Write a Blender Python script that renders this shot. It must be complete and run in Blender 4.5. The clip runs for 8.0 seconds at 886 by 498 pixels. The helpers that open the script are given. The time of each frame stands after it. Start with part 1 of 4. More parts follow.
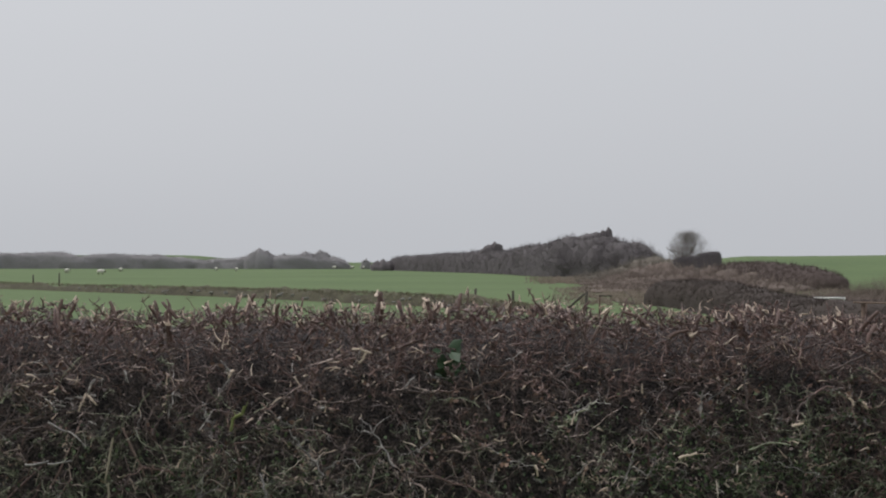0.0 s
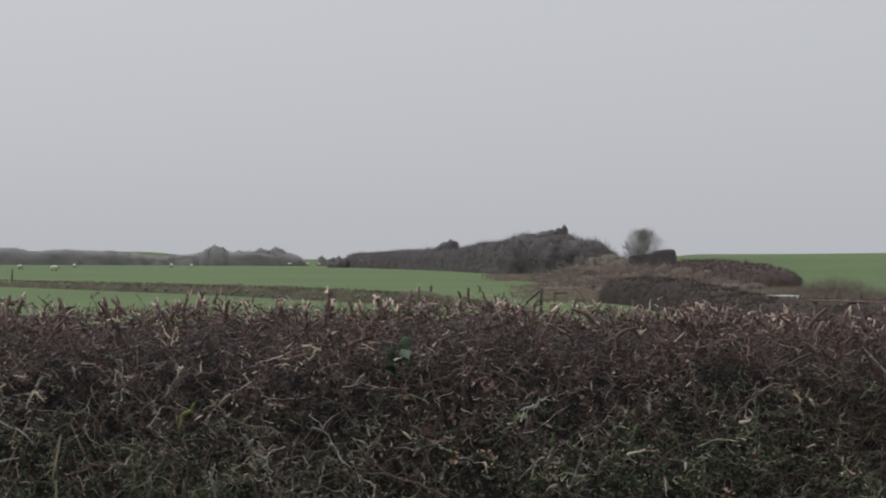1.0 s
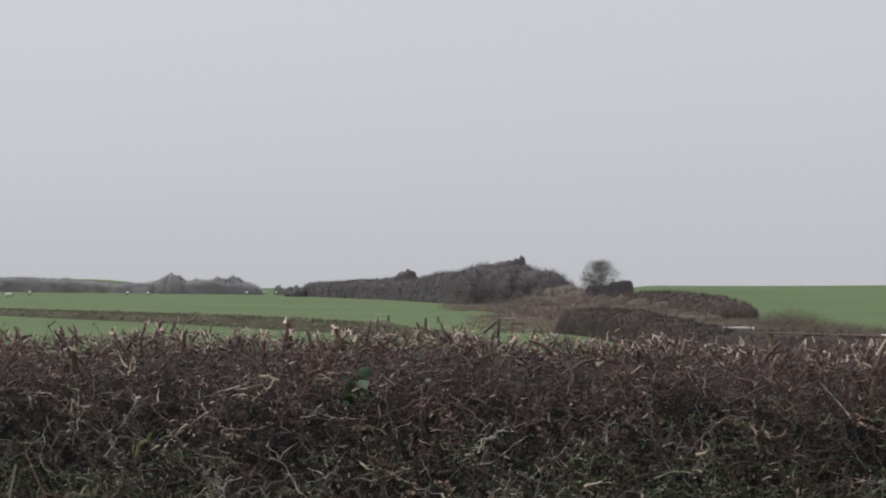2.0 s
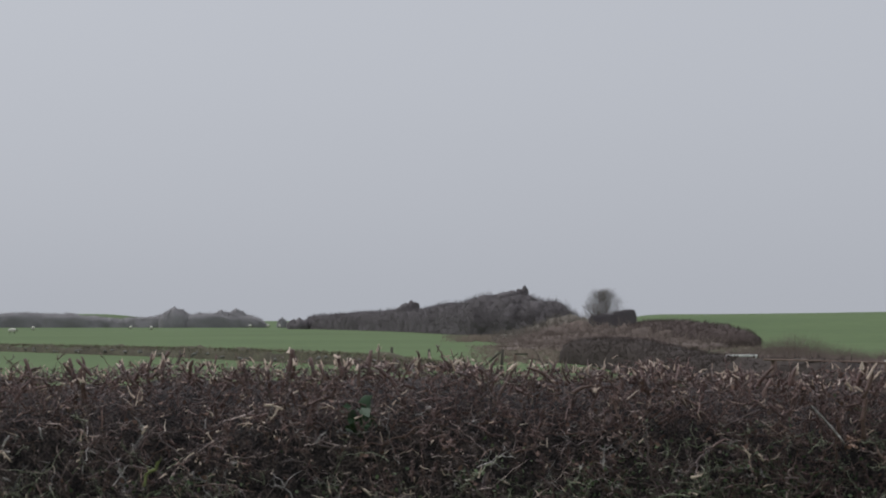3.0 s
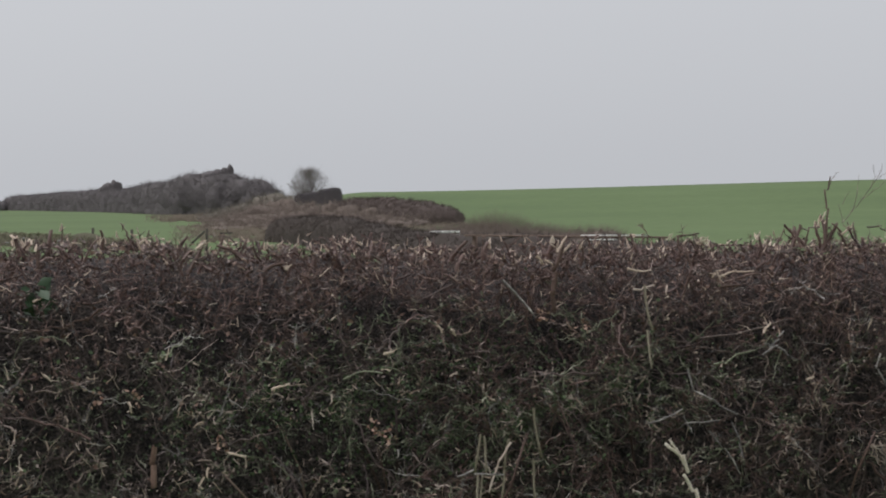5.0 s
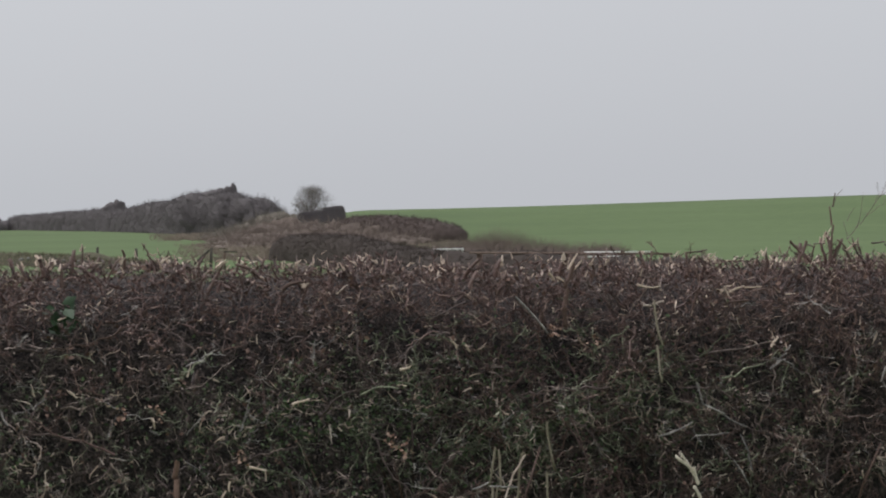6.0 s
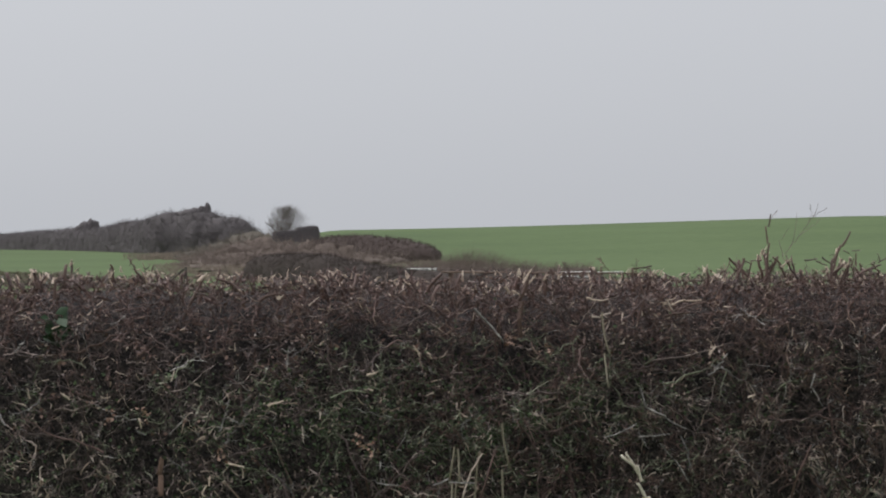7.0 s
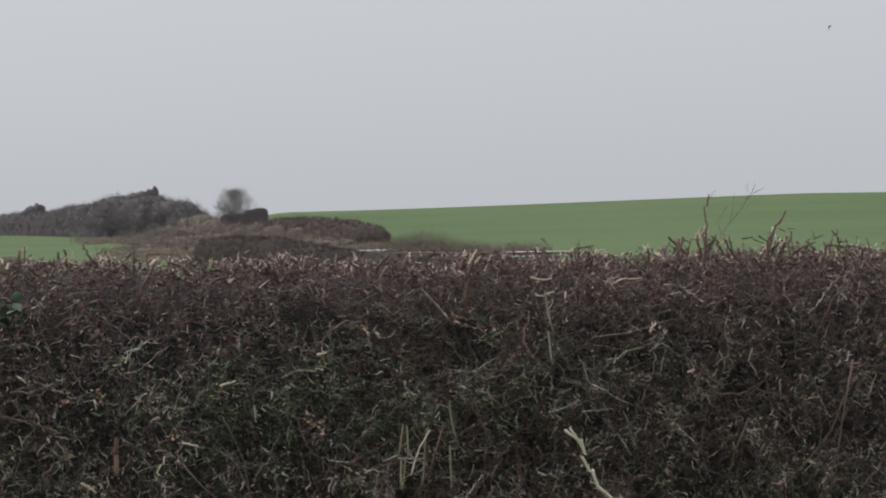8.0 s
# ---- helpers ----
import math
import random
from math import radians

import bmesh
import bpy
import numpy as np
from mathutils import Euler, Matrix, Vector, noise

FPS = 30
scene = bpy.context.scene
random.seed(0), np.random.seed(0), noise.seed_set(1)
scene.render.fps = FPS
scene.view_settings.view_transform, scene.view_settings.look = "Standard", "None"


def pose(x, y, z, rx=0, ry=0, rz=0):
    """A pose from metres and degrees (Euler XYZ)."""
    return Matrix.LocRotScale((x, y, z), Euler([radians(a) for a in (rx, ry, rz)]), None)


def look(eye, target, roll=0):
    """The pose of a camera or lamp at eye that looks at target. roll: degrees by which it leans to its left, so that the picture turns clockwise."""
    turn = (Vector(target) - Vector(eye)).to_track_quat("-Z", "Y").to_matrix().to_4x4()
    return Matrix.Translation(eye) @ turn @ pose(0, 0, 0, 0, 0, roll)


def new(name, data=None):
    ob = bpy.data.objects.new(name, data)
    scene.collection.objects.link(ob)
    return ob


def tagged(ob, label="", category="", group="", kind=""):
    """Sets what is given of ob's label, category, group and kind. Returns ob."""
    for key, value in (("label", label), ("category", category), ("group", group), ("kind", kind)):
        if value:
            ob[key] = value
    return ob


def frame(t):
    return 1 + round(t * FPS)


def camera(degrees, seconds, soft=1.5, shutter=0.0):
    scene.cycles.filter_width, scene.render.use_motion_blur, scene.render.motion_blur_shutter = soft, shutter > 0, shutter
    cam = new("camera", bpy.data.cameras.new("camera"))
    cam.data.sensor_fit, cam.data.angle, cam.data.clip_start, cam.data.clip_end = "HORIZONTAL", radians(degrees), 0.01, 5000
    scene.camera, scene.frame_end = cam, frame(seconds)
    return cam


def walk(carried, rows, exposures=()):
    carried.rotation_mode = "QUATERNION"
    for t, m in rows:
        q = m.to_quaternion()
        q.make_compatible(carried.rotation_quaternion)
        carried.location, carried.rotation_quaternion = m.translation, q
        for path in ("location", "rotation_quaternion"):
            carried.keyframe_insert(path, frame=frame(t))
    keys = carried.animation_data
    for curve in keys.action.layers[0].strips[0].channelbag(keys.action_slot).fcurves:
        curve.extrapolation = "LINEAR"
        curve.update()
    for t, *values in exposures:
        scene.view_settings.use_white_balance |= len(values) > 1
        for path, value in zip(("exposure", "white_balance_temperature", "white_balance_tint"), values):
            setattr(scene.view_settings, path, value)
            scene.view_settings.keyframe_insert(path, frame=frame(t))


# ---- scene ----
cam = camera(30.25, 8.0, soft=2.0, shutter=0.25)
EYE = 1.6
ROWS = [
    (0, -0.0000, 0.0002, 0.0000, -0.000, 0.450, -0.004),
    (0.2, 0.0030, -0.0016, -0.0002, -0.088, 0.725, 0.016),
    (0.5, 0.0047, -0.0031, 0.0013, -0.524, 0.908, -0.146),
    (1, 0.0133, -0.0033, -0.0001, -1.541, 0.352, -0.156),
    (1.5, 0.0084, -0.0130, 0.0008, -2.782, 0.896, -0.589),
    (2, 0.0102, -0.0125, 0.0027, -3.026, 1.403, -0.529),
    (2.2, 0.0118, -0.0132, 0.0006, -3.368, 1.749, -0.356),
    (3.3, 0.0185, -0.1319, -0.0038, -2.806, 2.527, 0.160),
    (3.5, 0.0382, -0.0699, -0.0137, -3.915, 0.816, 0.240),
    (3.8, 0.0344, -0.1176, -0.0012, -8.510, -0.955, 1.792),
    (4, 0.0603, -0.0281, -0.0128, -10.682, -2.711, 1.670),
    (4.2, 0.0651, -0.0256, -0.0076, -12.035, -3.024, 1.564),
    (4.5, 0.0682, -0.0226, -0.0104, -13.572, -2.003, 0.825),
    (5, 0.0671, -0.0104, -0.0080, -13.137, -1.820, 0.602),
    (5.2, 0.0604, -0.0455, -0.0037, -13.119, -2.031, 0.933),
    (6.3, 0.0132, -0.1355, -0.0048, -13.052, -0.812, 0.902),
    (6.5, 0.0121, -0.2351, -0.0112, -13.279, -0.628, 0.733),
    (7, -0.0324, -0.4378, -0.0104, -13.937, -0.512, 0.753),
    (7.5, -0.0408, -0.4742, -0.0084, -14.778, -0.795, 1.166),
    (8, -0.0535, -0.5471, -0.0067, -15.719, -1.213, 1.310),
]
EXPOSURES = [(0.0, 0.0, 6500, 10), (0.6, 0.0, 6500, 10), (1.0, -0.12, 6500, 10), (1.4, 0.0, 6500, 10), (2.2, 0.0, 6500, 10), (3.3, -0.35, 6200, 11), (3.6, -0.40, 6250, 11), (4.0, -0.52, 6450, 11), (4.3, -0.18, 6500, 11), (4.6, 0.0, 6500, 10), (8.0, 0.0, 6450, 10)]
walk(cam, [(t, pose(x, y, EYE + z, 90 + pitch, roll, yaw)) for t, x, y, z, yaw, pitch, roll in ROWS], EXPOSURES)

# ---- sky and light: overcast winter day ----
SUN_UP, SUN_ROUND = 58.0, -60.0  # degrees up, and round to the right of the +y axis
world = bpy.data.worlds.new("overcast")
scene.world = world
world.use_nodes = True
wn, wl = world.node_tree.nodes, world.node_tree.links
wn.clear()
sky = wn.new("ShaderNodeTexSky")
sky.sky_type, sky.sun_disc = "NISHITA", False
sky.sun_elevation, sky.sun_rotation = radians(SUN_UP), radians(SUN_ROUND)
sky.air_density, sky.dust_density, sky.ozone_density = 1.0, 6.0, 1.0
hue = wn.new("ShaderNodeHueSaturation")
hue.inputs["Saturation"].default_value = 0.1
blend = wn.new("ShaderNodeMix")
blend.data_type, blend.blend_type = "RGBA", "MIX"
blend.inputs["Factor"].default_value = 0.72
blend.inputs["B"].default_value = (6.9, 7.1, 7.55, 1)
back = wn.new("ShaderNodeBackground")
back.inputs["Strength"].default_value = 0.1
wout = wn.new("ShaderNodeOutputWorld")
wl.new(sky.outputs[0], hue.inputs["Color"])
wl.new(hue.outputs[0], blend.inputs["A"])
wl.new(blend.outputs["Result"], back.inputs["Color"])
wl.new(back.outputs[0], wout.inputs[0])

sun = new("sun", bpy.data.lights.new("sun", "SUN"))
sun.data.energy, sun.data.angle, sun.data.color = 1.5, radians(60), (1.0, 0.98, 0.95)
sun_far = 50 / math.tan(radians(SUN_UP))
sun.matrix_world = look((sun_far * math.sin(radians(SUN_ROUND)), sun_far * math.cos(radians(SUN_ROUND)), 50), (0, 0, 0))


# ---- materials ----


def material(name, colours, scale=4.0, rough=0.9, bump=0.3, island=0.0, fine=8.0, bump_distance=0.01, gloss=0.25, skew=1.0, patchy=1.0):
    """A rough natural surface: two scales of noise over the colours, and a tone of its own for each loose piece."""
    m = bpy.data.materials.new(name)
    m.use_nodes = True
    nodes, links = m.node_tree.nodes, m.node_tree.links
    shader = nodes["Principled BSDF"]
    shader.inputs["Roughness"].default_value = rough
    shader.inputs["Specular IOR Level"].default_value = gloss
    where = nodes.new("ShaderNodeTexCoord")
    big = nodes.new("ShaderNodeTexNoise")
    big.inputs["Scale"].default_value, big.inputs["Detail"].default_value = scale, 4
    small = nodes.new("ShaderNodeTexNoise")
    small.inputs["Scale"].default_value, small.inputs["Detail"].default_value = scale * fine, 3
    links.new(where.outputs["Object"], big.inputs["Vector"])
    links.new(where.outputs["Object"], small.inputs["Vector"])
    add = nodes.new("ShaderNodeMath")
    add.operation = "MULTIPLY_ADD"
    add.inputs[1].default_value, add.inputs[2].default_value = 0.45, 0.0
    links.new(small.outputs["Fac"], add.inputs[0])
    total = nodes.new("ShaderNodeMath")
    total.operation = "MULTIPLY_ADD"
    total.inputs[1].default_value = 0.55
    links.new(big.outputs["Fac"], total.inputs[0])
    links.new(add.outputs[0], total.inputs[2])
    value = total.outputs[0]
    if patchy != 1.0:
        spread = nodes.new("ShaderNodeMapRange")
        spread.clamp = False
        spread.inputs["To Min"].default_value, spread.inputs["To Max"].default_value = 0.5 - patchy / 2, 0.5 + patchy / 2
        links.new(value, spread.inputs["Value"])
        value = spread.outputs[0]
    if island:
        geo = nodes.new("ShaderNodeNewGeometry")
        own = nodes.new("ShaderNodeMapRange")
        own.inputs["To Min"].default_value, own.inputs["To Max"].default_value = -island / 2, island / 2
        links.new(geo.outputs["Random Per Island"], own.inputs["Value"])
        mix = nodes.new("ShaderNodeMath")
        links.new(value, mix.inputs[0])
        links.new(own.outputs[0], mix.inputs[1])
        value = mix.outputs[0]
    ramp = nodes.new("ShaderNodeValToRGB")
    n = len(colours)
    while len(ramp.color_ramp.elements) < n:
        ramp.color_ramp.elements.new(0.5)
    low, high = (0.0, 1.0) if island else (0.32, 0.68)
    for i, c in enumerate(colours):
        ramp.color_ramp.elements[i].position = low + (high - low) * (i / max(1, n - 1)) ** skew
        ramp.color_ramp.elements[i].color = (*c, 1)
    links.new(value, ramp.inputs[0])
    links.new(ramp.outputs[0], shader.inputs["Base Color"])
    if bump:
        relief = nodes.new("ShaderNodeBump")
        relief.inputs["Strength"].default_value, relief.inputs["Distance"].default_value = bump, bump_distance
        links.new(small.outputs["Fac"], relief.inputs["Height"])
        links.new(relief.outputs[0], shader.inputs["Normal"])
    return m


GRASS = material("pasture_grass", [(0.086, 0.127, 0.053), (0.106, 0.155, 0.063), (0.13, 0.182, 0.079)], 0.045, 0.95, 0.4, fine=24, bump_distance=0.03)
BANK = material("rough_bank_grass", [(0.0675, 0.0607, 0.0459), (0.101, 0.0918, 0.0648), (0.128, 0.128, 0.081)], 0.8, 0.95, 0.5, fine=9, bump_distance=0.05)
BANK_TUFT = material("dead_tuft_grass", [(0.085, 0.078, 0.058), (0.145, 0.14, 0.088), (0.26, 0.225, 0.16)], 2, 0.95, 0, island=0.9)
# the last, palest colour of the twig ramps is a painted highlight
TWIG_BROWN = material("hawthorn_bark_brown", [(0.058, 0.041, 0.041), (0.130, 0.092, 0.085), (0.225, 0.162, 0.147), (0.64, 0.51, 0.455)], 45, 0.45, 0.3, island=0.75, fine=12, bump_distance=0.002, gloss=0.5, skew=0.47, patchy=2.5)
TWIG_RED = material("hawthorn_bark_red", [(0.068, 0.041, 0.040), (0.150, 0.090, 0.080), (0.245, 0.152, 0.133), (0.54, 0.39, 0.33)], 45, 0.5, 0.3, island=0.7, fine=12, bump_distance=0.002, gloss=0.45, skew=0.42, patchy=2.4)
STUB_BARK = material("cut_stub_bark", [(0.035, 0.020, 0.018), (0.085, 0.05, 0.043), (0.15, 0.092, 0.078), (0.30, 0.21, 0.175)], 22, 0.55, 0.4, fine=9, bump_distance=0.002, gloss=0.45, island=0.9)
TWIG_GREY = material("lichened_bark_grey", [(0.085, 0.078, 0.080), (0.23, 0.208, 0.202), (0.45, 0.41, 0.39), (0.80, 0.75, 0.71)], 50, 0.42, 0.3, island=0.8, fine=12, bump_distance=0.002, gloss=0.5, skew=0.5, patchy=2.6)
TWIG_MOSS = material("mossy_twig_green", [(0.068, 0.073, 0.050), (0.175, 0.186, 0.124), (0.32, 0.335, 0.23), (0.66, 0.66, 0.52)], 50, 0.6, 0.5, island=0.8, fine=12, bump_distance=0.003, gloss=0.4, skew=0.5, patchy=2.6)
CUT_WOOD = material("fresh_cut_wood", [(0.36, 0.262, 0.205), (0.59, 0.465, 0.375), (0.81, 0.69, 0.585)], 30, 0.75, 0.3, island=0.6, fine=8, bump_distance=0.002)
PEELED = material("barkless_pale_wood", [(0.50, 0.43, 0.33), (0.66, 0.59, 0.48), (0.80, 0.74, 0.64)], 30, 0.6, 0.3, fine=8, bump_distance=0.002)
# for bleached sticks, and for highlights painted low on the hedge face
TWIG_PALE = material("bleached_and_highlight_twig", [(0.29, 0.215, 0.185), (0.52, 0.415, 0.355), (0.78, 0.67, 0.59)], 40, 0.55, 0.3, island=0.9, fine=10, bump_distance=0.002)
STRAW = material("dead_straw_stem", [(0.14, 0.12, 0.085), (0.25, 0.215, 0.16), (0.36, 0.32, 0.25)], 25, 0.8, 0.2, island=0.6, bump_distance=0.001)
LEAF_DRY = material("dry_brown_leaf", [(0.069, 0.0391, 0.031), (0.172, 0.106, 0.0851), (0.31, 0.207, 0.167)], 20, 0.8, 0.2, island=0.9, bump_distance=0.001)
FLECK = material("withered_bud_and_leaf", [(0.0477, 0.0332, 0.0329), (0.101, 0.0695, 0.0647), (0.165, 0.117, 0.108), (0.40, 0.315, 0.285)], 25, 0.6, 0.2, island=1.1, bump_distance=0.001, gloss=0.5, skew=0.6)
LEAF_RUST = material("rusty_withered_leaf", [(0.13, 0.065, 0.05), (0.27, 0.15, 0.115), (0.50, 0.36, 0.28)], 20, 0.75, 0.2, island=0.9, bump_distance=0.001)
IVY = material("ivy_leaf_green", [(0.016, 0.033, 0.016), (0.031, 0.060, 0.028), (0.056, 0.098, 0.048)], 20, 0.45, 0.2, island=0.6, bump_distance=0.001)
LICHEN = material("yellow_green_lichen", [(0.10, 0.115, 0.045), (0.17, 0.19, 0.075), (0.25, 0.27, 0.12)], 40, 0.9, 0.4, bump_distance=0.002)
LEAF_GREEN = material("green_hedge_leaf", [(0.038, 0.056, 0.030), (0.082, 0.116, 0.060), (0.18, 0.23, 0.125)], 20, 0.55, 0.2, island=0.9, bump_distance=0.001)
# dark tones stand in for the shade deep between the hedge twigs
CORE_SHADE = material("hedge_core_shade", [(0.024, 0.021, 0.023), (0.050, 0.043, 0.044), (0.082, 0.067, 0.065), (0.16, 0.128, 0.118)], 38, 0.95, 0.9, fine=4, bump_distance=0.03, patchy=1.5)
THICKET = material("bare_thicket", [(0.093, 0.082, 0.086), (0.127, 0.114, 0.118), (0.166, 0.150, 0.154)], 0.5, 0.95, 0.0, island=0.4, fine=8, bump_distance=0.2)
CLIPPED = material("clipped_hedge_bark", [(0.060, 0.045, 0.042), (0.090, 0.069, 0.063), (0.128, 0.100, 0.090)], 0.8, 0.95, 0.0, island=0.5, fine=8, bump_distance=0.1)
DEAD_GRASS = material("tall_dead_grass", [(0.15, 0.122, 0.097), (0.215, 0.176, 0.14), (0.29, 0.243, 0.195)], 2, 0.95, 0, island=0.6)
CLIPPED_DARK = material("clipped_hedge_dark", [(0.037, 0.029, 0.026), (0.058, 0.046, 0.041), (0.085, 0.068, 0.060)], 1.6, 0.95, 0.0, island=0.5, fine=8, bump_distance=0.05)
SCRUB_GREY = material("grey_bramble_scrub", [(0.105, 0.092, 0.078), (0.15, 0.133, 0.112), (0.20, 0.178, 0.15)], 0.4, 0.95, 0.0, island=0.5, fine=8, bump_distance=0.1)
BRAMBLE = material("tan_bramble_scrub", [(0.11, 0.087, 0.077), (0.16, 0.127, 0.11), (0.215, 0.174, 0.15)], 0.4, 0.95, 0.0, island=0.5, fine=8, bump_distance=0.1)
# aerial haze is put into this pale base colour
HAZED_FAR = material("hazed_bare_hedgerow", [(0.215, 0.206, 0.212), (0.25, 0.24, 0.246), (0.29, 0.28, 0.285)], 0.2, 0.95, 0.0, island=0.3, fine=8, bump_distance=0.3)
TREE_BARK = material("bare_tree_bark", [(0.12, 0.108, 0.098), (0.19, 0.17, 0.156), (0.26, 0.235, 0.215)], 1.5, 0.9, 0.4, island=0.5, bump_distance=0.02)
POST_WOOD = material("weathered_post", [(0.05, 0.045, 0.038), (0.09, 0.08, 0.068), (0.13, 0.118, 0.10)], 6, 0.9, 0.4, bump_distance=0.004)
STONE = material("bank_stone", [(0.14, 0.135, 0.125), (0.21, 0.2, 0.185), (0.29, 0.28, 0.26)], 5, 0.9, 0.4, bump_distance=0.01)
WHITE_PAINT = material("white_rail_paint", [(0.78, 0.78, 0.76), (0.84, 0.84, 0.82), (0.88, 0.88, 0.86)], 5, 0.6, 0.15, bump_distance=0.002)
RAIL_BROWN = material("brown_rail_timber", [(0.12, 0.0825, 0.0675), (0.18, 0.128, 0.105), (0.255, 0.188, 0.158)], 5, 0.9, 0.3, bump_distance=0.004)
WOOL = material("sheep_wool", [(0.58, 0.55, 0.48), (0.70, 0.67, 0.60), (0.78, 0.76, 0.70)], 9, 0.98, 0.6, bump_distance=0.02)
SHEEP_FACE = material("sheep_face", [(0.05, 0.045, 0.04), (0.12, 0.11, 0.10), (0.2, 0.18, 0.16)], 9, 0.9, 0.2)
FEATHER = material("dark_feather", [(0.088, 0.088, 0.0924), (0.154, 0.154, 0.158), (0.22, 0.22, 0.231)], 20, 0.7, 0.2, bump_distance=0.003)

# ---- geometry helpers ----
rng = np.random.default_rng(7)


def unit(v):
    return v / (np.linalg.norm(v, axis=-1, keepdims=True) + 1e-12)


def part(name, source, mat, parent=None, label="", kind="", smooth=True):
    """One mesh object, from a bmesh or from (vertices, faces)."""
    mesh = bpy.data.meshes.new(name)
    if isinstance(source, tuple):
        mesh.from_pydata(source[0], [], source[1])
    else:
        source.to_mesh(mesh)
        source.free()
    mesh.update()
    if smooth:
        mesh.polygons.foreach_set("use_smooth", np.ones(len(mesh.polygons), dtype=bool))
    mesh.materials.append(mat)
    ob = new(name, mesh)
    ob.parent = parent
    return tagged(ob, label=label, kind=kind)


def placed(ob, m):
    ob.matrix_basis = m
    return ob


def twigs(start, way, length, r0, r1, bend=0.25, sides=3, segs=3, paths=False, zig=0.0):
    """Crooked tapered tubes; returns vertices and triangles."""
    n = len(start)
    length, r0, r1 = (np.broadcast_to(np.asarray(v, float), (n,)) for v in (length, r0, r1))
    way = unit(np.asarray(way, float))
    side = unit(np.cross(way, rng.normal(size=(n, 3))))
    up = np.cross(way, side)
    at, d = np.asarray(start, float), way
    rings, line = [], []
    for k in range(segs + 1):
        line.append(at)
        r = r0 + (r1 - r0) * k / segs
        for s in range(sides):
            a = 2 * math.pi * s / sides
            rings.append(at + (math.cos(a) * side + math.sin(a) * up) * r[:, None])
        d = unit(d + rng.normal(size=(n, 3)) * bend)
        at = at + unit(d + side * (zig if k % 2 else -zig)) * (length / segs)[:, None]
    verts = np.stack(rings, axis=1).reshape(-1, 3)
    tri = []
    for k in range(segs):
        for s in range(sides):
            a, b = k * sides + s, k * sides + (s + 1) % sides
            tri += [(a, b, b + sides), (a, b + sides, a + sides)]
    e = segs * sides
    tri += [(e, e + s, e + s + 1) for s in range(1, sides - 1)]
    per = (segs + 1) * sides
    faces = (np.arange(n)[:, None, None] * per + np.array(tri)[None]).reshape(-1, 3)
    return (verts, faces, line) if paths else (verts, faces)


def branches(start, way, length, r0, spurs=3, bend=0.3, segs=5):
    """Crooked branches that carry side spurs."""
    n = len(start)
    verts, faces, line = twigs(start, way, length, r0, r0 * 0.4, bend, 3, segs, True)
    out = [(verts, faces)]
    for _ in range(spurs):
        k = rng.integers(1, segs, n)
        line_at = np.stack(line)
        foot = line_at[k, np.arange(n)]
        along = unit(line_at[k + 1, np.arange(n)] - foot)
        aside = unit(np.cross(along, rng.normal(size=(n, 3))) + along * 0.45)
        out.append(twigs(foot, aside, length * rng.uniform(0.12, 0.45, n), r0 * 0.6, r0 * 0.3, bend, 3, 2))
    return joined(*out)


def spikes(start, way, length, r):
    """Thorns of three triangles each."""
    n = len(start)
    way = unit(way)
    a = unit(np.cross(way, rng.normal(size=(n, 3)))) * r[:, None]
    b = np.cross(way, a)
    verts = np.stack([start + a, start - a * 0.5 + b * 0.87, start - a * 0.5 - b * 0.87, start + way * length[:, None]], axis=1).reshape(-1, 3)
    return verts, (np.arange(n)[:, None, None] * 4 + np.array([(0, 1, 3), (1, 2, 3), (2, 0, 3)])[None]).reshape(-1, 3)


def sprays(start, way, length, r0, side=5, thorns=2, bend=0.2, segs=7):
    """Zig-zag hawthorn shoots: a main shoot, crooked side shoots on it, and thorns on those."""
    n = len(start)
    every = np.arange(n)
    verts, faces, line = twigs(start, way, length, r0, r0 * 0.4, bend, 3, segs, True, 0.34)
    line = np.stack(line)
    out = [(verts, faces)]
    for _ in range(side):
        k = rng.integers(1, segs, n)
        foot = line[k, every]
        along = unit(line[k + 1, every] - foot)
        aside = unit(np.cross(along, rng.normal(size=(n, 3)))) + along * rng.uniform(0.1, 0.9, (n, 1))
        v, f, spur = twigs(foot, aside, length * (0.06 + 0.38 * rng.random(n) ** 1.7), r0 * 0.6, r0 * 0.28, bend * 1.3, 3, 3, True, 0.3)
        out.append((v, f))
        for j in range(thorns):
            at = spur[1 + j % 2]
            out.append(spikes(at, rng.normal(size=(n, 3)), rng.uniform(0.006, 0.022, n), r0 * 0.45))
    return joined(*out)


def joined(*pieces):
    verts, faces, n = [], [], 0
    for v, f in pieces:
        verts.append(v)
        faces.append(np.asarray(f) + n)
        n += len(v)
    return np.concatenate(verts), np.concatenate(faces)


def lump(centre, radii, rough=0.15, around=24, rows=12, freq=1.0):
    """A closed uneven ellipsoid in triangles."""
    v, f = [], []
    c = Vector(centre)
    for i in range(rows + 1):
        th = math.pi * i / rows
        for j in range(around):
            ph = 2 * math.pi * j / around
            p = Vector((math.sin(th) * math.cos(ph), math.sin(th) * math.sin(ph), math.cos(th)))
            k = 1 + rough * noise.noise((p * 2.2 + c * 0.37) * freq) + 0.7 * rough * noise.noise((p * 6 + c) * freq)
            v.append((c.x + p.x * radii[0] * k, c.y + p.y * radii[1] * k, c.z + p.z * radii[2] * k))
    for i in range(rows):
        for j in range(around):
            a, b = i * around + j, i * around + (j + 1) % around
            f += [(a, a + around, b + around), (a, b + around, b)]
    return np.array(v), np.array(f)


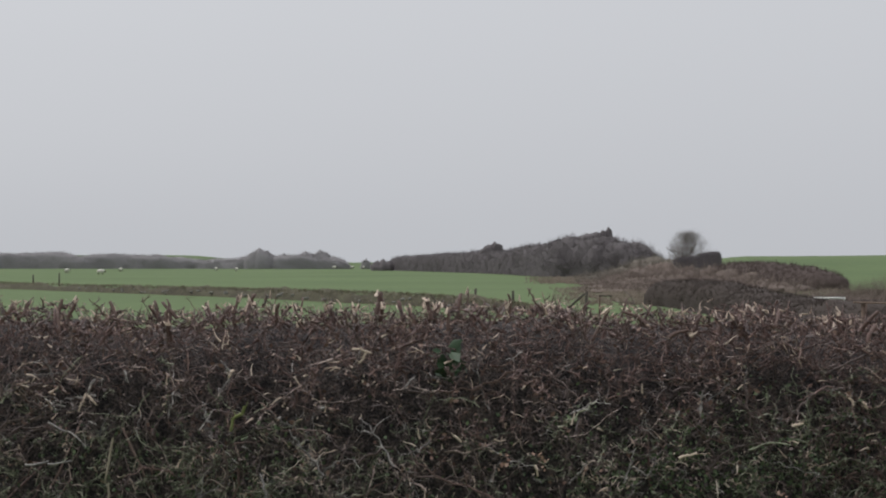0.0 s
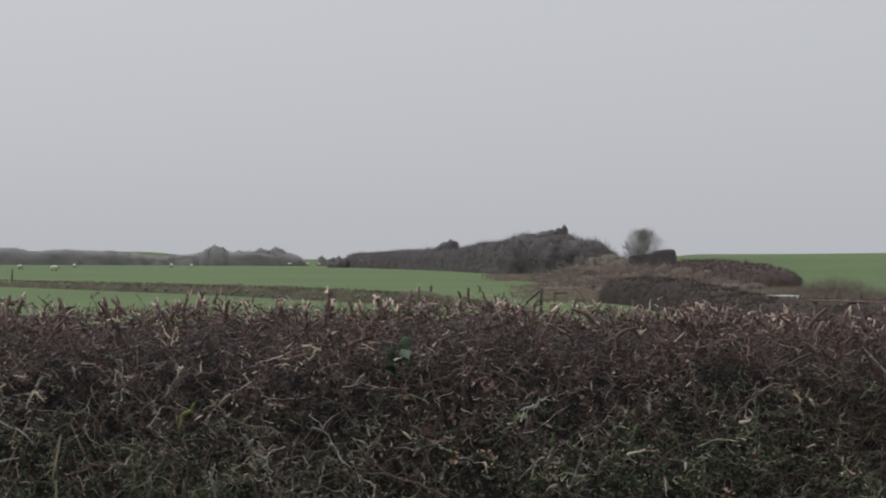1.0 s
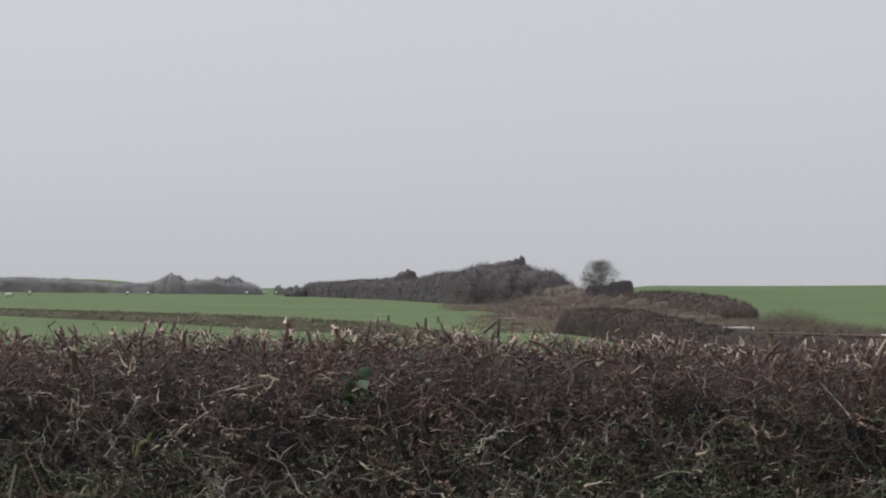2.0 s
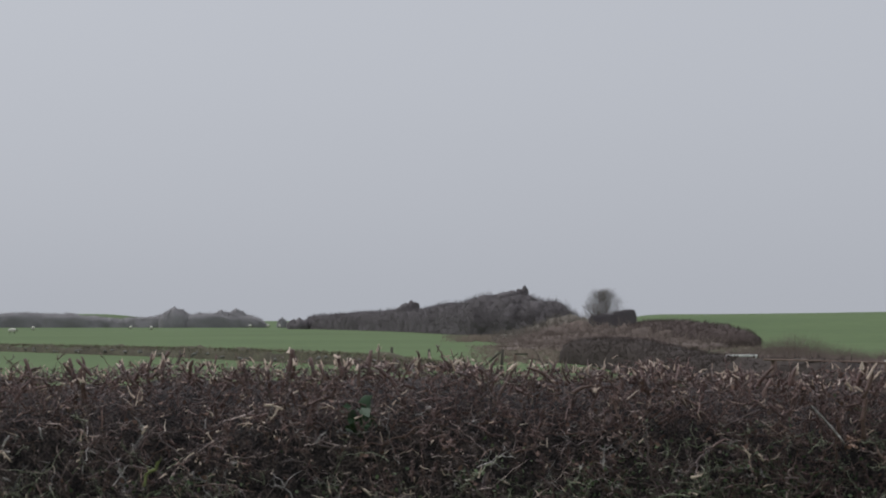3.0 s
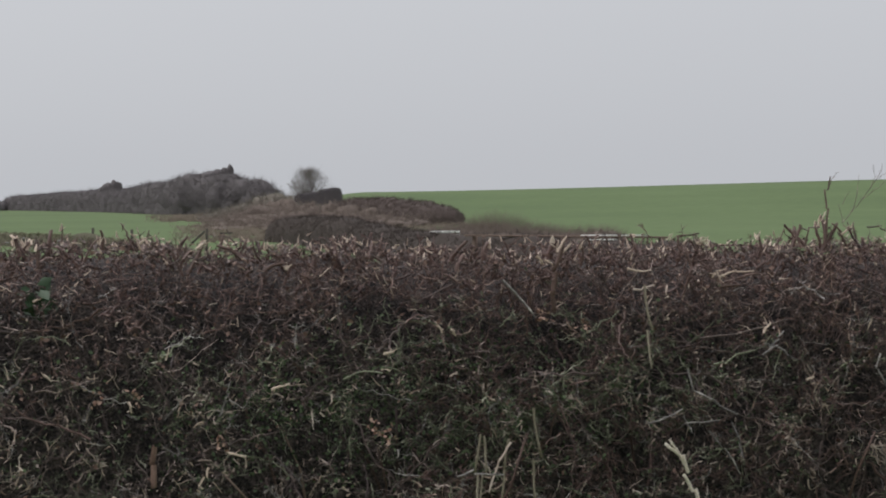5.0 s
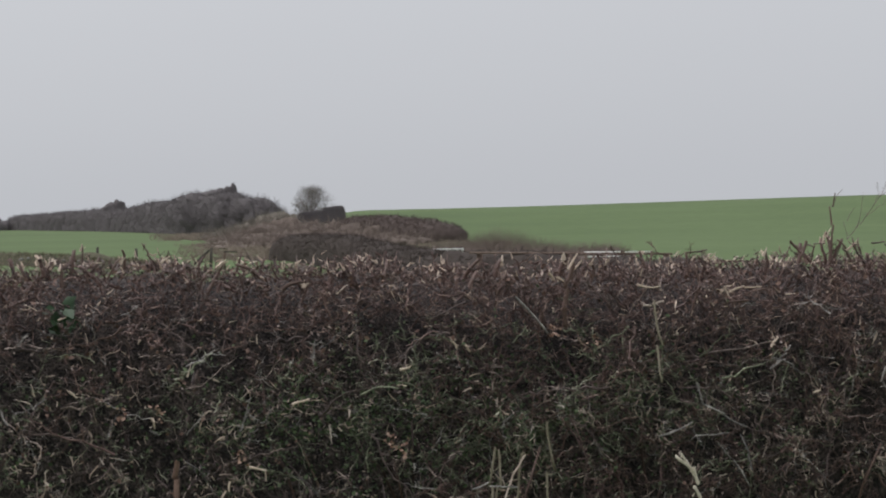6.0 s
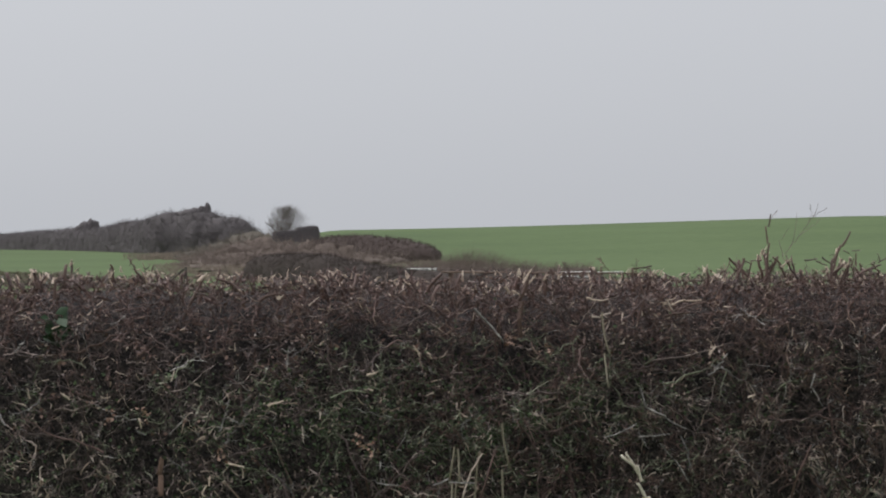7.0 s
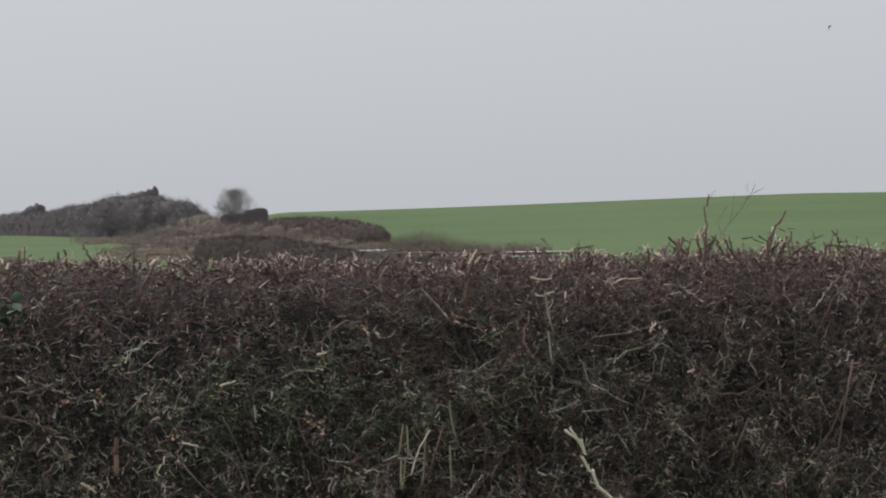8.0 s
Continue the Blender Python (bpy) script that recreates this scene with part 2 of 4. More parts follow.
def box_mesh(size, bevel=0.0):
    bm = bmesh.new()
    bmesh.ops.create_cube(bm, size=1)
    bmesh.ops.scale(bm, vec=size, verts=bm.verts)
    if bevel:
        bmesh.ops.bevel(bm, geom=list(bm.edges), offset=bevel, segments=2, affect="EDGES")
    return bm


def step(a, b, v):
    k = np.clip((v - a) / (b - a), 0, 1)
    return k * k * (3 - 2 * k)


def land(x, y):
    """Height of the ground: flat pasture, a rising field to the right and a low far rise to the left."""
    r, az = np.hypot(x, y), np.degrees(np.arctan2(x, y))
    hill = step(95, 225, r) * (2.35 * step(6.5, 10.5, az) + 1.1 * step(10, 34, az) - 0.35 * step(27.5, 33, az)) * (1 - 0.6 * step(235, 520, r)) * (1 - step(70, 140, np.abs(az)))
    rise = 4.15 * step(430, 640, r) * (1 - step(-9, -5, az)) * (1 - 0.7 * step(660, 1300, r)) * (1 - step(70, 140, np.abs(az)))
    return hill + rise


def spot(az, r):
    x, y = r * math.sin(radians(az)), r * math.cos(radians(az))
    return x, y, float(land(x, y))


# ---- ground ----
rings = np.concatenate([[0.0], np.geomspace(0.8, 90, 60), np.linspace(93, 260, 70), np.geomspace(270, 4500, 45)])
turns = np.radians(np.concatenate([np.arange(-180, -30, 3.0), np.arange(-30, 45, 0.5), np.arange(45, 180, 3.0)]))
gx, gy = rings[:, None] * np.sin(turns)[None], rings[:, None] * np.cos(turns)[None]
gz = land(gx, gy)
m, k = len(rings), len(turns)
ground_verts = np.stack([gx, gy, gz], axis=-1).reshape(-1, 3)
ground_faces = []
for i in range(m - 1):
    for j in range(k):
        a, b = i * k + j, i * k + (j + 1) % k
        ground_faces.append((a, b, b + k, a + k))
ground = part("ground", (ground_verts, np.array(ground_faces)), GRASS)
tagged(ground, "green grazed winter pasture rising to a low hill", "field", kind="structure")

# ---- shrubs and hedges in the distance ----


def shrubbery(name, blobs, mat, label, category, per_m2, twig_len, twig_r, flat=0.0, deep=1.0, rough=0.3, foot=None, solid=1.0, lift=0.55):
    """A shrub mass on the land: overlapping uneven lumps bristling with twigs. blobs: azimuth, range, height of the top, half width."""
    x0, y0, z0 = spot(blobs[0][0], blobs[0][1])
    root = new(name)
    root.location = (x0, y0, z0)
    tagged(root, label, category)
    cores, fuzz = [], []
    for az, r, top, half in blobs:
        x, y, z = spot(az, r)
        base = z if foot is None else foot
        h = max(0.25, top - base)
        cz = base - z0
        radii = (half * 1.2, half * deep, h * 0.97)
        cores.append(lump((x - x0, y - y0, cz), tuple(v * solid for v in radii), rough))
        area = 4 * half * h + 3 * half * half
        n = int(area * per_m2)
        p = unit(rng.normal(size=(n, 3)))
        p[:, 2] = np.abs(p[:, 2])
        start = np.array([x - x0, y - y0, cz]) + p * np.array(radii) * rng.uniform(0.84 * solid, 1.0, (n, 1))
        way = unit(p * (1 - flat) + np.array([0, 0, lift + flat]) + rng.normal(size=(n, 3)) * 0.55)
        fuzz.append(twigs(start, way, twig_len * rng.uniform(0.4, 1.25, n), twig_r, twig_r * 0.35, 0.2, 3, 1))
    part("branch_mass", joined(*cores), mat, root, kind="stuff")
    part("twig_fringe", joined(*fuzz), mat, root, kind="stuff")
    return root


def hedge_run(name, nodes, half, mat, label, category, per_m2, twig_len, twig_r, rough=0.12, every=0.5, square=0.55, freq=0.8):
    """A hedge swept along azimuth, range, top height: an uneven rounded body bristling with short twigs."""
    pts = [(*spot(az, r), top) for az, r, top in nodes]
    line = []
    for (x0, y0, z0, t0), (x1, y1, z1, t1) in zip(pts, pts[1:]):
        k = max(2, int(math.hypot(x1 - x0, y1 - y0) / every))
        for i in range(k):
            f = i / k
            e = f * f * (3 - 2 * f)
            line.append((x0 + (x1 - x0) * f, y0 + (y1 - y0) * f, z0 + (z1 - z0) * f, t0 + (t1 - t0) * e))
    line.append(pts[-1])
    bx, by, bz = line[0][:3]
    root = new(name)
    root.location = (bx, by, bz)
    tagged(root, label, category)
    around, verts, normals, faces = 17, [], [], []
    reach = max(1, int(2.5 * half / every))
    for i, (x, y, z, top) in enumerate(line):
        xa, ya = line[max(0, i - reach)][:2]
        xb, yb = line[min(len(line) - 1, i + reach)][:2]
        ln = math.hypot(xb - xa, yb - ya) or 1
        nx, ny = -(yb - ya) / ln, (xb - xa) / ln
        end = min(i, len(line) - 1 - i) * every / half
        taper = math.sqrt(max(0.0, 1 - (1 - min(1, end)) ** 2))
        h = max(0.1, top - z)
        for j in range(around):
            a = math.pi * j / (around - 1)
            c, s = math.cos(a), math.sin(a)
            c2, s2 = math.copysign(abs(c) ** square, c), s ** square
            q = Vector((x, y, 0)) * freq + Vector((c, s, s)) * half * freq
            q2 = Vector((x, y, 0)) * freq * 1.6 + Vector((c, s, s)) * half * freq * 4
            k = 1 + rough * noise.noise(q) + rough * 0.7 * noise.noise(q2) + rough * 0.4 * noise.noise(q2 * 2.1)
            u, w = c2 * half * taper * k, s2 * h * (0.25 + 0.75 * taper) * k
            verts.append((x + nx * u - bx, y + ny * u - by, z + w - bz - 0.03))
            normals.append((nx * c, ny * c, s))
    for i in range(len(line) - 1):
        for j in range(around - 1):
            a = i * around + j
            faces += [(a, a + 1, a + 1 + around), (a, a + 1 + around, a + around)]
    verts, normals = np.array(verts), np.array(normals)
    part("branch_mass", (verts, np.array(faces)), mat, root, kind="stuff")
    high = max(t - z for _, _, z, t in line)
    n = int(per_m2 * len(line) * every * (2 * half + 2 * high))
    pick = rng.integers(0, len(verts) - around - 1, n)
    f, g = rng.random((n, 1)), rng.random((n, 1))
    start = verts[pick] + (verts[pick + 1] - verts[pick]) * f * (np.arange(len(verts))[pick] % around < around - 1)[:, None] + (verts[pick + around] - verts[pick]) * g
    way = normals[pick] * 0.7 + np.array([0, 0, 0.1]) + rng.normal(size=(n, 3)) * 0.8
    part("twig_fringe", twigs(start, way, twig_len * rng.uniform(0.3, 1.2, n), twig_r, twig_r * 0.4, 0.25, 3, 1), mat, root, kind="stuff")
    return root


THICKET_LINE = [(-1.55, 305, 2.55), (-0.75, 288, 2.6), (-0.5, 282, 2.78), (0.32, 262, 2.85), (1.11, 245, 3.0), (1.5, 238, 3.1), (2.29, 220, 3.05), (2.9, 206, 3.35), (3.7, 186, 3.55), (4.02, 178, 3.45), (4.12, 176, 4.1), (4.5, 172, 4.2), (5.0, 170, 4.25), (5.5, 168, 4.45), (5.8, 167.4, 4.45), (6.0, 166.8, 4.0),
                 (6.5, 164, 3.75), (7.0, 163, 3.2), (7.4, 162, 2.1)]
hedge_run("thicket", [(az, r, top * 0.95) for az, r, top in THICKET_LINE], 2.2, THICKET, "dark wind-shaped bare thicket along the pasture edge", "thicket", 9, 0.55, 0.03, rough=0.14, every=0.5, square=0.7, freq=0.42)
# the single rounded bushes that make up its near side
for i in range(22):
    az = -1.3 + 8.2 * (i + 0.6 * rng.random()) / 22
    r = float(np.interp(az, [a for a, _, _ in THICKET_LINE], [v for _, v, _ in THICKET_LINE]))
    top = float(np.interp(az, [a for a, _, _ in THICKET_LINE], [v for _, _, v in THICKET_LINE])) * (rng.uniform(0.7, 0.92) if i % 3 else 1.0)
    half = rng.uniform(1.7, 3.0)
    shrubbery("thicket_bush", [(az, r - 0.9, top, half), (az + 0.35, r - 1.4, top * rng.uniform(0.7, 0.9), half * 0.8)], THICKET, "bare grey-brown bush of the thicket", "bush", 16, 0.6, 0.025, rough=0.25, solid=0.66, foot=top * 0.25, lift=0.15)
shrubbery("wind_bent_bush", [(1.48, 234, 3.6, 0.7), (1.62, 234, 4.0, 0.8), (1.82, 234, 4.3, 0.75), (1.95, 234, 4.15, 0.55)], THICKET, "small dark bush standing above the thicket", "bush", 30, 0.3, 0.012, rough=0.25, foot=2.5)
shrubbery("ivy_clad_stump", [(5.1, 169.5, 4.5, 0.9), (5.35, 169.5, 4.68, 0.7), (5.58, 169.5, 4.88, 0.5), (5.78, 169.5, 5.22, 0.34)], THICKET, "dark ivy-clad stump rising from the thicket top", "tree", 40, 0.2, 0.011, rough=0.22, foot=3.6)
shrubbery("low_bush", [(-2.05, 300, 1.8, 1.7), (-2.3, 300, 1.6, 1.0)], THICKET, "low rounded dark bush on the pasture", "bush", 10, 0.4, 0.035)
hedge_run("clipped_hedge", [(9.75, 118, 1.35), (10.2, 114, 1.5), (10.6, 111, 1.55), (11.42, 105, 1.48), (12.37, 99, 1.32), (13.0, 96, 1.17), (13.6, 94, 0.8)], 1.1, CLIPPED,
          "dark flail-cut bare hedge below the hill", "hedge", 60, 0.22, 0.016, square=0.75, rough=0.14)
hedge_run("clipped_hedge", [(7.44, 62, 0.6), (7.7, 61.3, 0.84), (8.0, 60.5, 0.97), (8.4, 59, 1.0), (8.9, 57, 0.99), (9.51, 53, 0.95), (10.47, 49, 0.86), (11.42, 45, 0.78), (12.37, 41, 0.69), (13.31, 37, 0.70), (14.43, 33, 0.74), (15.6, 31, 0.76)], 0.8, CLIPPED_DARK,
          "dark flail-cut bare hedge beside the brambles", "hedge", 130, 0.12, 0.008, every=0.3, square=0.7, rough=0.12)
hedge_run("box_hedge", [(7.95, 128, 1.9), (8.5, 128, 2.05), (8.82, 128, 2.1), (8.9, 128, 2.34), (9.3, 128, 2.38), (9.7, 128, 2.36)], 0.3, THICKET, "small dark square-cut hedge block under the tree", "hedge", 200, 0.09, 0.009, every=0.1, square=0.35, rough=0.05)
scrub_back, scrub_front = [], []
for i in range(84):
    f = (i + 0.5) / 84
    r = 156 - 72 * f
    left = 5.1 + 0.3 * f
    az = left + (8.9 + 4.0 * f - left) * ((i * 0.618) % 1.0)
    tall = (0.30 + 1.65 * float(step(80, 135, r))) * rng.uniform(0.65, 1.1) * (0.2 + 0.8 * float(step(left, left + 2.2, az))) * (1 - 0.5 * float(step(7.9, 8.7, az)) * float(step(118, 126, r)))
    (scrub_back if r > 122 else scrub_front).append((az, r, tall + float(land(r * math.sin(radians(az)), r * math.cos(radians(az)))), rng.uniform(0.9, 1.8)))
shrubbery("bramble_scrub", scrub_back, SCRUB_GREY, "grey-tan bramble scrub below the thicket", "scrub", 13, 0.6, 0.02, deep=1.5, rough=0.4, solid=0.85)
shrubbery("bramble_scrub", scrub_front, BRAMBLE, "tan and russet bramble scrub between the hedges", "scrub", 16, 0.55, 0.015, deep=1.5, rough=0.4, solid=0.8)
low_scrub = []
for i in range(40):
    az = 12.6 + 6.6 * ((i * 0.618) % 1.0)
    low_scrub.append((az, 51.5 + 13 * rng.random(), rng.uniform(0.22, 0.5) * (1 - 0.4 * float(step(16.5, 19.2, az))), rng.uniform(0.5, 0.9)))
shrubbery("bramble_scrub", low_scrub, BRAMBLE, "low russet bramble scrub behind the white rail", "scrub", 60, 0.35, 0.005, deep=1.4, rough=0.4, solid=0.7)
for az, r, top, half in ((14.0, 72, 0.7, 0.7), (14.6, 71, 0.95, 0.7), (15.1, 70, 1.1, 0.65), (15.7, 69, 0.9, 0.6), (16.3, 66, 0.6, 0.6), (17.0, 64, 0.4, 0.5)):
    shrubbery("bare_bush", [(az, r, top * 0.8, half)], BRAMBLE, "sparse bare russet bush at the foot of the hill", "bush", 180, 0.45, 0.0035, rough=0.3, solid=0.4)

# farthest hedgerow and trees, paled by colour for the distance haze
FAR = [(-16.23, 400, 3.53, 8.28), (-15.13, 400, 3.67, 6.90), (-13.83, 398, 3.80, 5.49), (-13.36, 396, 3.92, 3.55), (-12.33, 392, 3.09, 6.76), (-11.20, 390, 3.48, 6.72),
       (-9.86, 386, 3.06, 6.66), (-8.51, 384, 2.3, 6.09), (-7.54, 380, 2.3, 5.24), (-6.96, 378, 2.7, 3.91), (-5.59, 372, 3.1, 3.85), (-4.0, 372, 2.9, 3), (-3.2, 370, 1.6, 2)]
hedge_run("far_hedgerow", [(-22, 410, 3.2)] + [(az, r, top * 0.97) for az, r, top, _ in FAR], 2.6, HAZED_FAR, "bare hedgerow across the far pasture, haze put into its pale grey", "hedgerow", 6, 0.45, 0.045, rough=0.16, every=0.9, square=0.6, freq=0.3)
for az, r, top, half in ((-6.34, 372, 4.45, 3.7), (-5.5, 373, 3.3, 2.8), (-4.75, 372, 3.8, 3.2), (-4.25, 372, 4.1, 2.9), (-3.63, 372, 2.3, 1.6), (-2.69, 366, 2.1, 1.1)):
    shrubbery("far_tree", [(az + half * d * 0.1, r, top * k, half * w) for d, k, w in ((0, 1, 0.7), (-0.6, 0.85, 0.55), (0.65, 0.8, 0.55), (-0.2, 0.95, 0.6), (0.3, 0.93, 0.55))], HAZED_FAR, "rounded bare tree on the skyline, haze put into its pale grey", "tree", 8, 0.6, 0.05, rough=0.15)

# ---- bare tree ----


def bare_tree(az, r, height, spread):
    x, y, z = spot(az, r)
    root = new("bare_tree")
    root.location = (x, y, z)
    tagged(root, "bare wind-swept tree with a dense rounded twiggy crown", "tree")
    part("trunk", twigs(np.zeros((1, 3)), np.array([[0.05, 0, 1]]), height * 0.45, 0.16, 0.10, 0.06, 8, 5), TREE_BARK, root)
    for _ in range(11):
        a = rng.uniform(0, 2 * math.pi)
        way = np.array([math.cos(a) * 0.75, math.sin(a) * 0.75, rng.uniform(0.5, 1.1)])
        start = np.array([0.02, 0, height * rng.uniform(0.25, 0.42)])
        ln = height * rng.uniform(0.35, 0.55)
        part("limb", twigs(start[None], way[None], ln, 0.065, 0.025, 0.12, 5, 4), TREE_BARK, root)
    n = 4200
    up = rng.random(n)
    wide = (0.75 + 0.75 * np.sin(math.pi * (0.1 + 0.75 * up)) - 0.35 * up ** 4) * spread / 1.6
    a, k = rng.uniform(0, 2 * math.pi, n), rng.random(n) ** 0.75
    clump = 1 + 0.18 * np.sin(a * 3 + 1 + up * 3) + 0.14 * np.sin(a * 7 + up * 9)
    start = np.stack([0.25 * up - 0.05 + np.cos(a) * k * wide * clump, np.sin(a) * k * wide * clump, height * (0.22 + 0.66 * up * (0.88 + 0.12 * clump))], axis=-1)
    way = unit(start - np.array([0.0, 0, height * 0.1])) + np.array([0.25, 0, 0.3]) + rng.normal(size=(n, 3)) * 0.45
    part("crown", twigs(start, way, rng.uniform(0.15, 0.55, n), 0.0062, 0.0025, 0.25, 3, 2), TREE_BARK, root, kind="stuff")
    return root


bare_tree(8.42, 132, 4.05, 1.6)

# ---- field bank with fence posts ----
BANK_LINE = [(-24, 175, 0.45), (-20, 142, 0.42), (-16.95, 119, 0.37), (-15.13, 101, 0.42), (-12.33, 89.2, 0.40), (-9.48, 80, 0.44), (-6.57, 72.5, 0.45), (-3.63, 64.4, 0.49), (-0.67, 58.7, 0.47), (2.29, 52.7, 0.36), (4.4, 49.5, 0.12)]


def field_bank():
    root = new("field_bank")
    tagged(root, "low earth field bank with dead tussock grass", "bank")
    line = []
    for (a0, r0, h0), (a1, r1, h1) in zip(BANK_LINE, BANK_LINE[1:]):
        for i in range(14):
            f = i / 14
            az, r, h = a0 + (a1 - a0) * f, r0 + (r1 - r0) * f, h0 + (h1 - h0) * f
            line.append((r * math.sin(radians(az)), r * math.cos(radians(az)), h))
    verts, faces, rows = [], [], 9
    for i, (x, y, h) in enumerate(line):
        for j in range(rows):
            f = j / (rows - 1)
            off = (f - 0.5) * 1.3 + 0.5
            bell = math.sin(math.pi * f) ** 0.7
            k = 1 + 0.6 * noise.noise((x * 0.5, y * 0.5, f * 2)) + 0.35 * noise.noise((x * 2.7, y * 2.7, f * 5))
            verts.append((x, y + off + 0.2 * noise.noise((x, y, 9)), h * 0.85 * bell * k - 0.02))
    for i in range(len(line) - 1):
        for j in range(rows - 1):
            a = i * rows + j
            faces.append((a, a + 1, a + 1 + rows, a + rows))
    part("bank_body", (np.array(verts), np.array(faces)), BANK, root)
    n = 7000
    pick = rng.integers(0, len(line) - 1, n)
    f = rng.random(n)
    pts = np.array(line)
    p = pts[pick] * (1 - f[:, None]) + pts[pick + 1] * f[:, None]
    off = rng.normal(size=n) * 0.42
    start = np.stack([p[:, 0], p[:, 1] + off + 0.5, np.maximum(0.0, p[:, 2] * np.cos(np.clip(off, -1.1, 1.1) * 1.3) - 0.06)], axis=-1)
    way = np.array([0.1, 0, 1]) + rng.normal(size=(n, 3)) * 0.45
    part("tussock_cover", twigs(start, way, rng.uniform(0.04, 0.15, n), 0.016, 0.005, 0.3, 3, 2), BANK_TUFT, root, kind="stuff")

    for az in np.linspace(-13, 1.5, 70):
        i = int(np.interp(az, [a for a, _, _ in BANK_LINE], np.arange(len(BANK_LINE)) * 14.0))
        x, y, h = line[min(i, len(line) - 1)]
        part("stone", lump((x + rng.uniform(-0.6, 0.6), y + 0.05 + rng.uniform(-0.1, 0.1), h * rng.uniform(0.2, 0.6)), (rng.uniform(0.05, 0.13), 0.08, rng.uniform(0.03, 0.07)), 0.3, 8, 5), STONE, root)


field_bank()


def dead_grass(name, n, az0, az1, r0, r1, tall, mat, label):
    """Ragged tufts of dead grass over a stretch of the land."""
    az = az0 + (az1 - az0) * np.sqrt(rng.random(n))
    r = r0 + (r1 - r0) * rng.random(n)
    clump = np.sin(az * 9 + r * 0.31) + np.sin(az * 4.1 - r * 0.53 + 1)
    az, r = az[clump > -0.6], r[clump > -0.6]
    n = len(az)
    x, y = r * np.sin(np.radians(az)), r * np.cos(np.radians(az))
    start = np.stack([x, y, land(x, y) - 0.02], axis=-1)
    root = new(name)
    tagged(root, label, "grass")
    part("tuft_cover", twigs(start, np.array([0.15, 0, 1]) + rng.normal(size=(n, 3)) * 0.4, tall * rng.uniform(0.4, 1.2, n), r * 0.0002, r * 0.00008, 0.3, 3, 1), mat, root, kind="stuff")


dead_grass("dead_grass", 13000, 3.6, 8.4, 60, 100, 0.24, DEAD_GRASS, "tall dead tan grass at the edge of the brambles")
dead_grass("dead_grass", 8000, 2.8, 6.5, 118, 160, 0.3, DEAD_GRASS, "tall dead tan grass below the thicket")
dead_grass("dead_grass", 4000, 8.5, 15.5, 66, 92, 0.24, DEAD_GRASS, "tall dead russet grass below the clipped hedge")


def fence_post(az, r, top, strut=0):
    x, y, z = spot(az, r)
    root = new("fence_post")
    root.location = (x, y, z)
    tagged(root, "weathered round wooden fence post with a leaning strut" if strut else "weathered round wooden fence post on the field bank", "fence post", group="fence posts along the bank")
    part("post", twigs(np.array([[0, 0, -0.05]]), np.array([[0.03, 0, 1]]), top + 0.05, 0.05, 0.045, 0.02, 8, 2), POST_WOOD, root)
    if strut:
        part("strut", twigs(np.array([[-0.5, 0.0, 0.2]]), np.array([[0.47, 0, top - 0.27]]), math.hypot(0.47, top - 0.27), 0.035, 0.035, 0.02, 8, 2), POST_WOOD, root)


for az, r, top, strut in ((-14.04, 101, 0.85, 0), (-13.18, 96.7, 0.98, 0), (1.11, 55.9, 0.69, 0), (2.45, 54, 0.65, 0), (4.97, 50.4, 0.70, 1)):
    fence_post(az, r, top, strut)

# ---- white rails behind the hedges ----


def rail_fence(name, x0, y0, x1, y1, top, mat, label, posts=2, thick=0.07, end_drop=False, low=False):
    ln = math.hypot(x1 - x0, y1 - y0)
    ang = math.degrees(math.atan2(y1 - y0, x1 - x0))
    root = new(name)
    root.matrix_basis = pose(x0, y0, float(land(x0, y0)), 0, 0, ang)
    tagged(root, label, "rail")
    bm = box_mesh((ln, 0.05, thick), 0.02 if mat is WHITE_PAINT else 0.008)
    placed(part("rail", bm, mat, root), pose(ln / 2, 0, top - thick / 2, -35 if mat is WHITE_PAINT else 0))
    if low:
        placed(part("rail", box_mesh((ln * 0.9, 0.05, thick * 0.7), 0.008), mat, root), pose(ln * 0.55, 0, top - thick * 2.3))
    for i in range(posts):
        x = ln * (0.04 + 0.92 * i / max(1, posts - 1))
        placed(part("post", box_mesh((0.06, 0.06, top - thick * 0.8), 0.006), RAIL_BROWN, root), pose(x, 0.055, (top - thick * 0.8) / 2))
    if end_drop:
        placed(part("end_piece", box_mesh((thick, 0.05, thick * 2.2), 0.008), mat, root), pose(ln + thick * 0.52, 0, top - thick * 1.1))
    return root


gate_a, gate_b = spot(5.44, 50.4), spot(5.9, 50.4)
rail_fence("field_rail", gate_a[0], gate_a[1], gate_b[0], gate_b[1], 0.58, POST_WOOD, "low dark wooden rail beside the strutted post", posts=1, thick=0.04)
rail_fence("white_rail", 11.01, 48.75, 11.85, 48.56, 0.56, WHITE_PAINT, "short white-painted rail behind the hedge", end_drop=True)
rail_fence("white_rail", 15.44, 47.54, 16.5, 47.2, 0.40, WHITE_PAINT, "white-painted double rail at the foot of the hill", low=True)
rail_fence("white_rail", 16.6, 47.15, 17.4, 46.9, 0.39, WHITE_PAINT, "short white-painted rail at the foot of the hill", thick=0.045)
rail_fence("brown_rail", 5.34, 21.33, 7.21, 18.65, 1.085, RAIL_BROWN, "long brown timber rail behind the roadside hedge", posts=3, thick=0.022)
rail_fence("brown_rail", 7.215, 18.645, 8.4, 16.6, 1.005, RAIL_BROWN, "long brown timber rail behind the roadside hedge", posts=3, thick=0.022)
rail_fence("brown_rail", 8.405, 16.59, 10.6, 14.6, 0.98, STRAW, "long pale timber rail behind the roadside hedge", posts=4, thick=0.035)
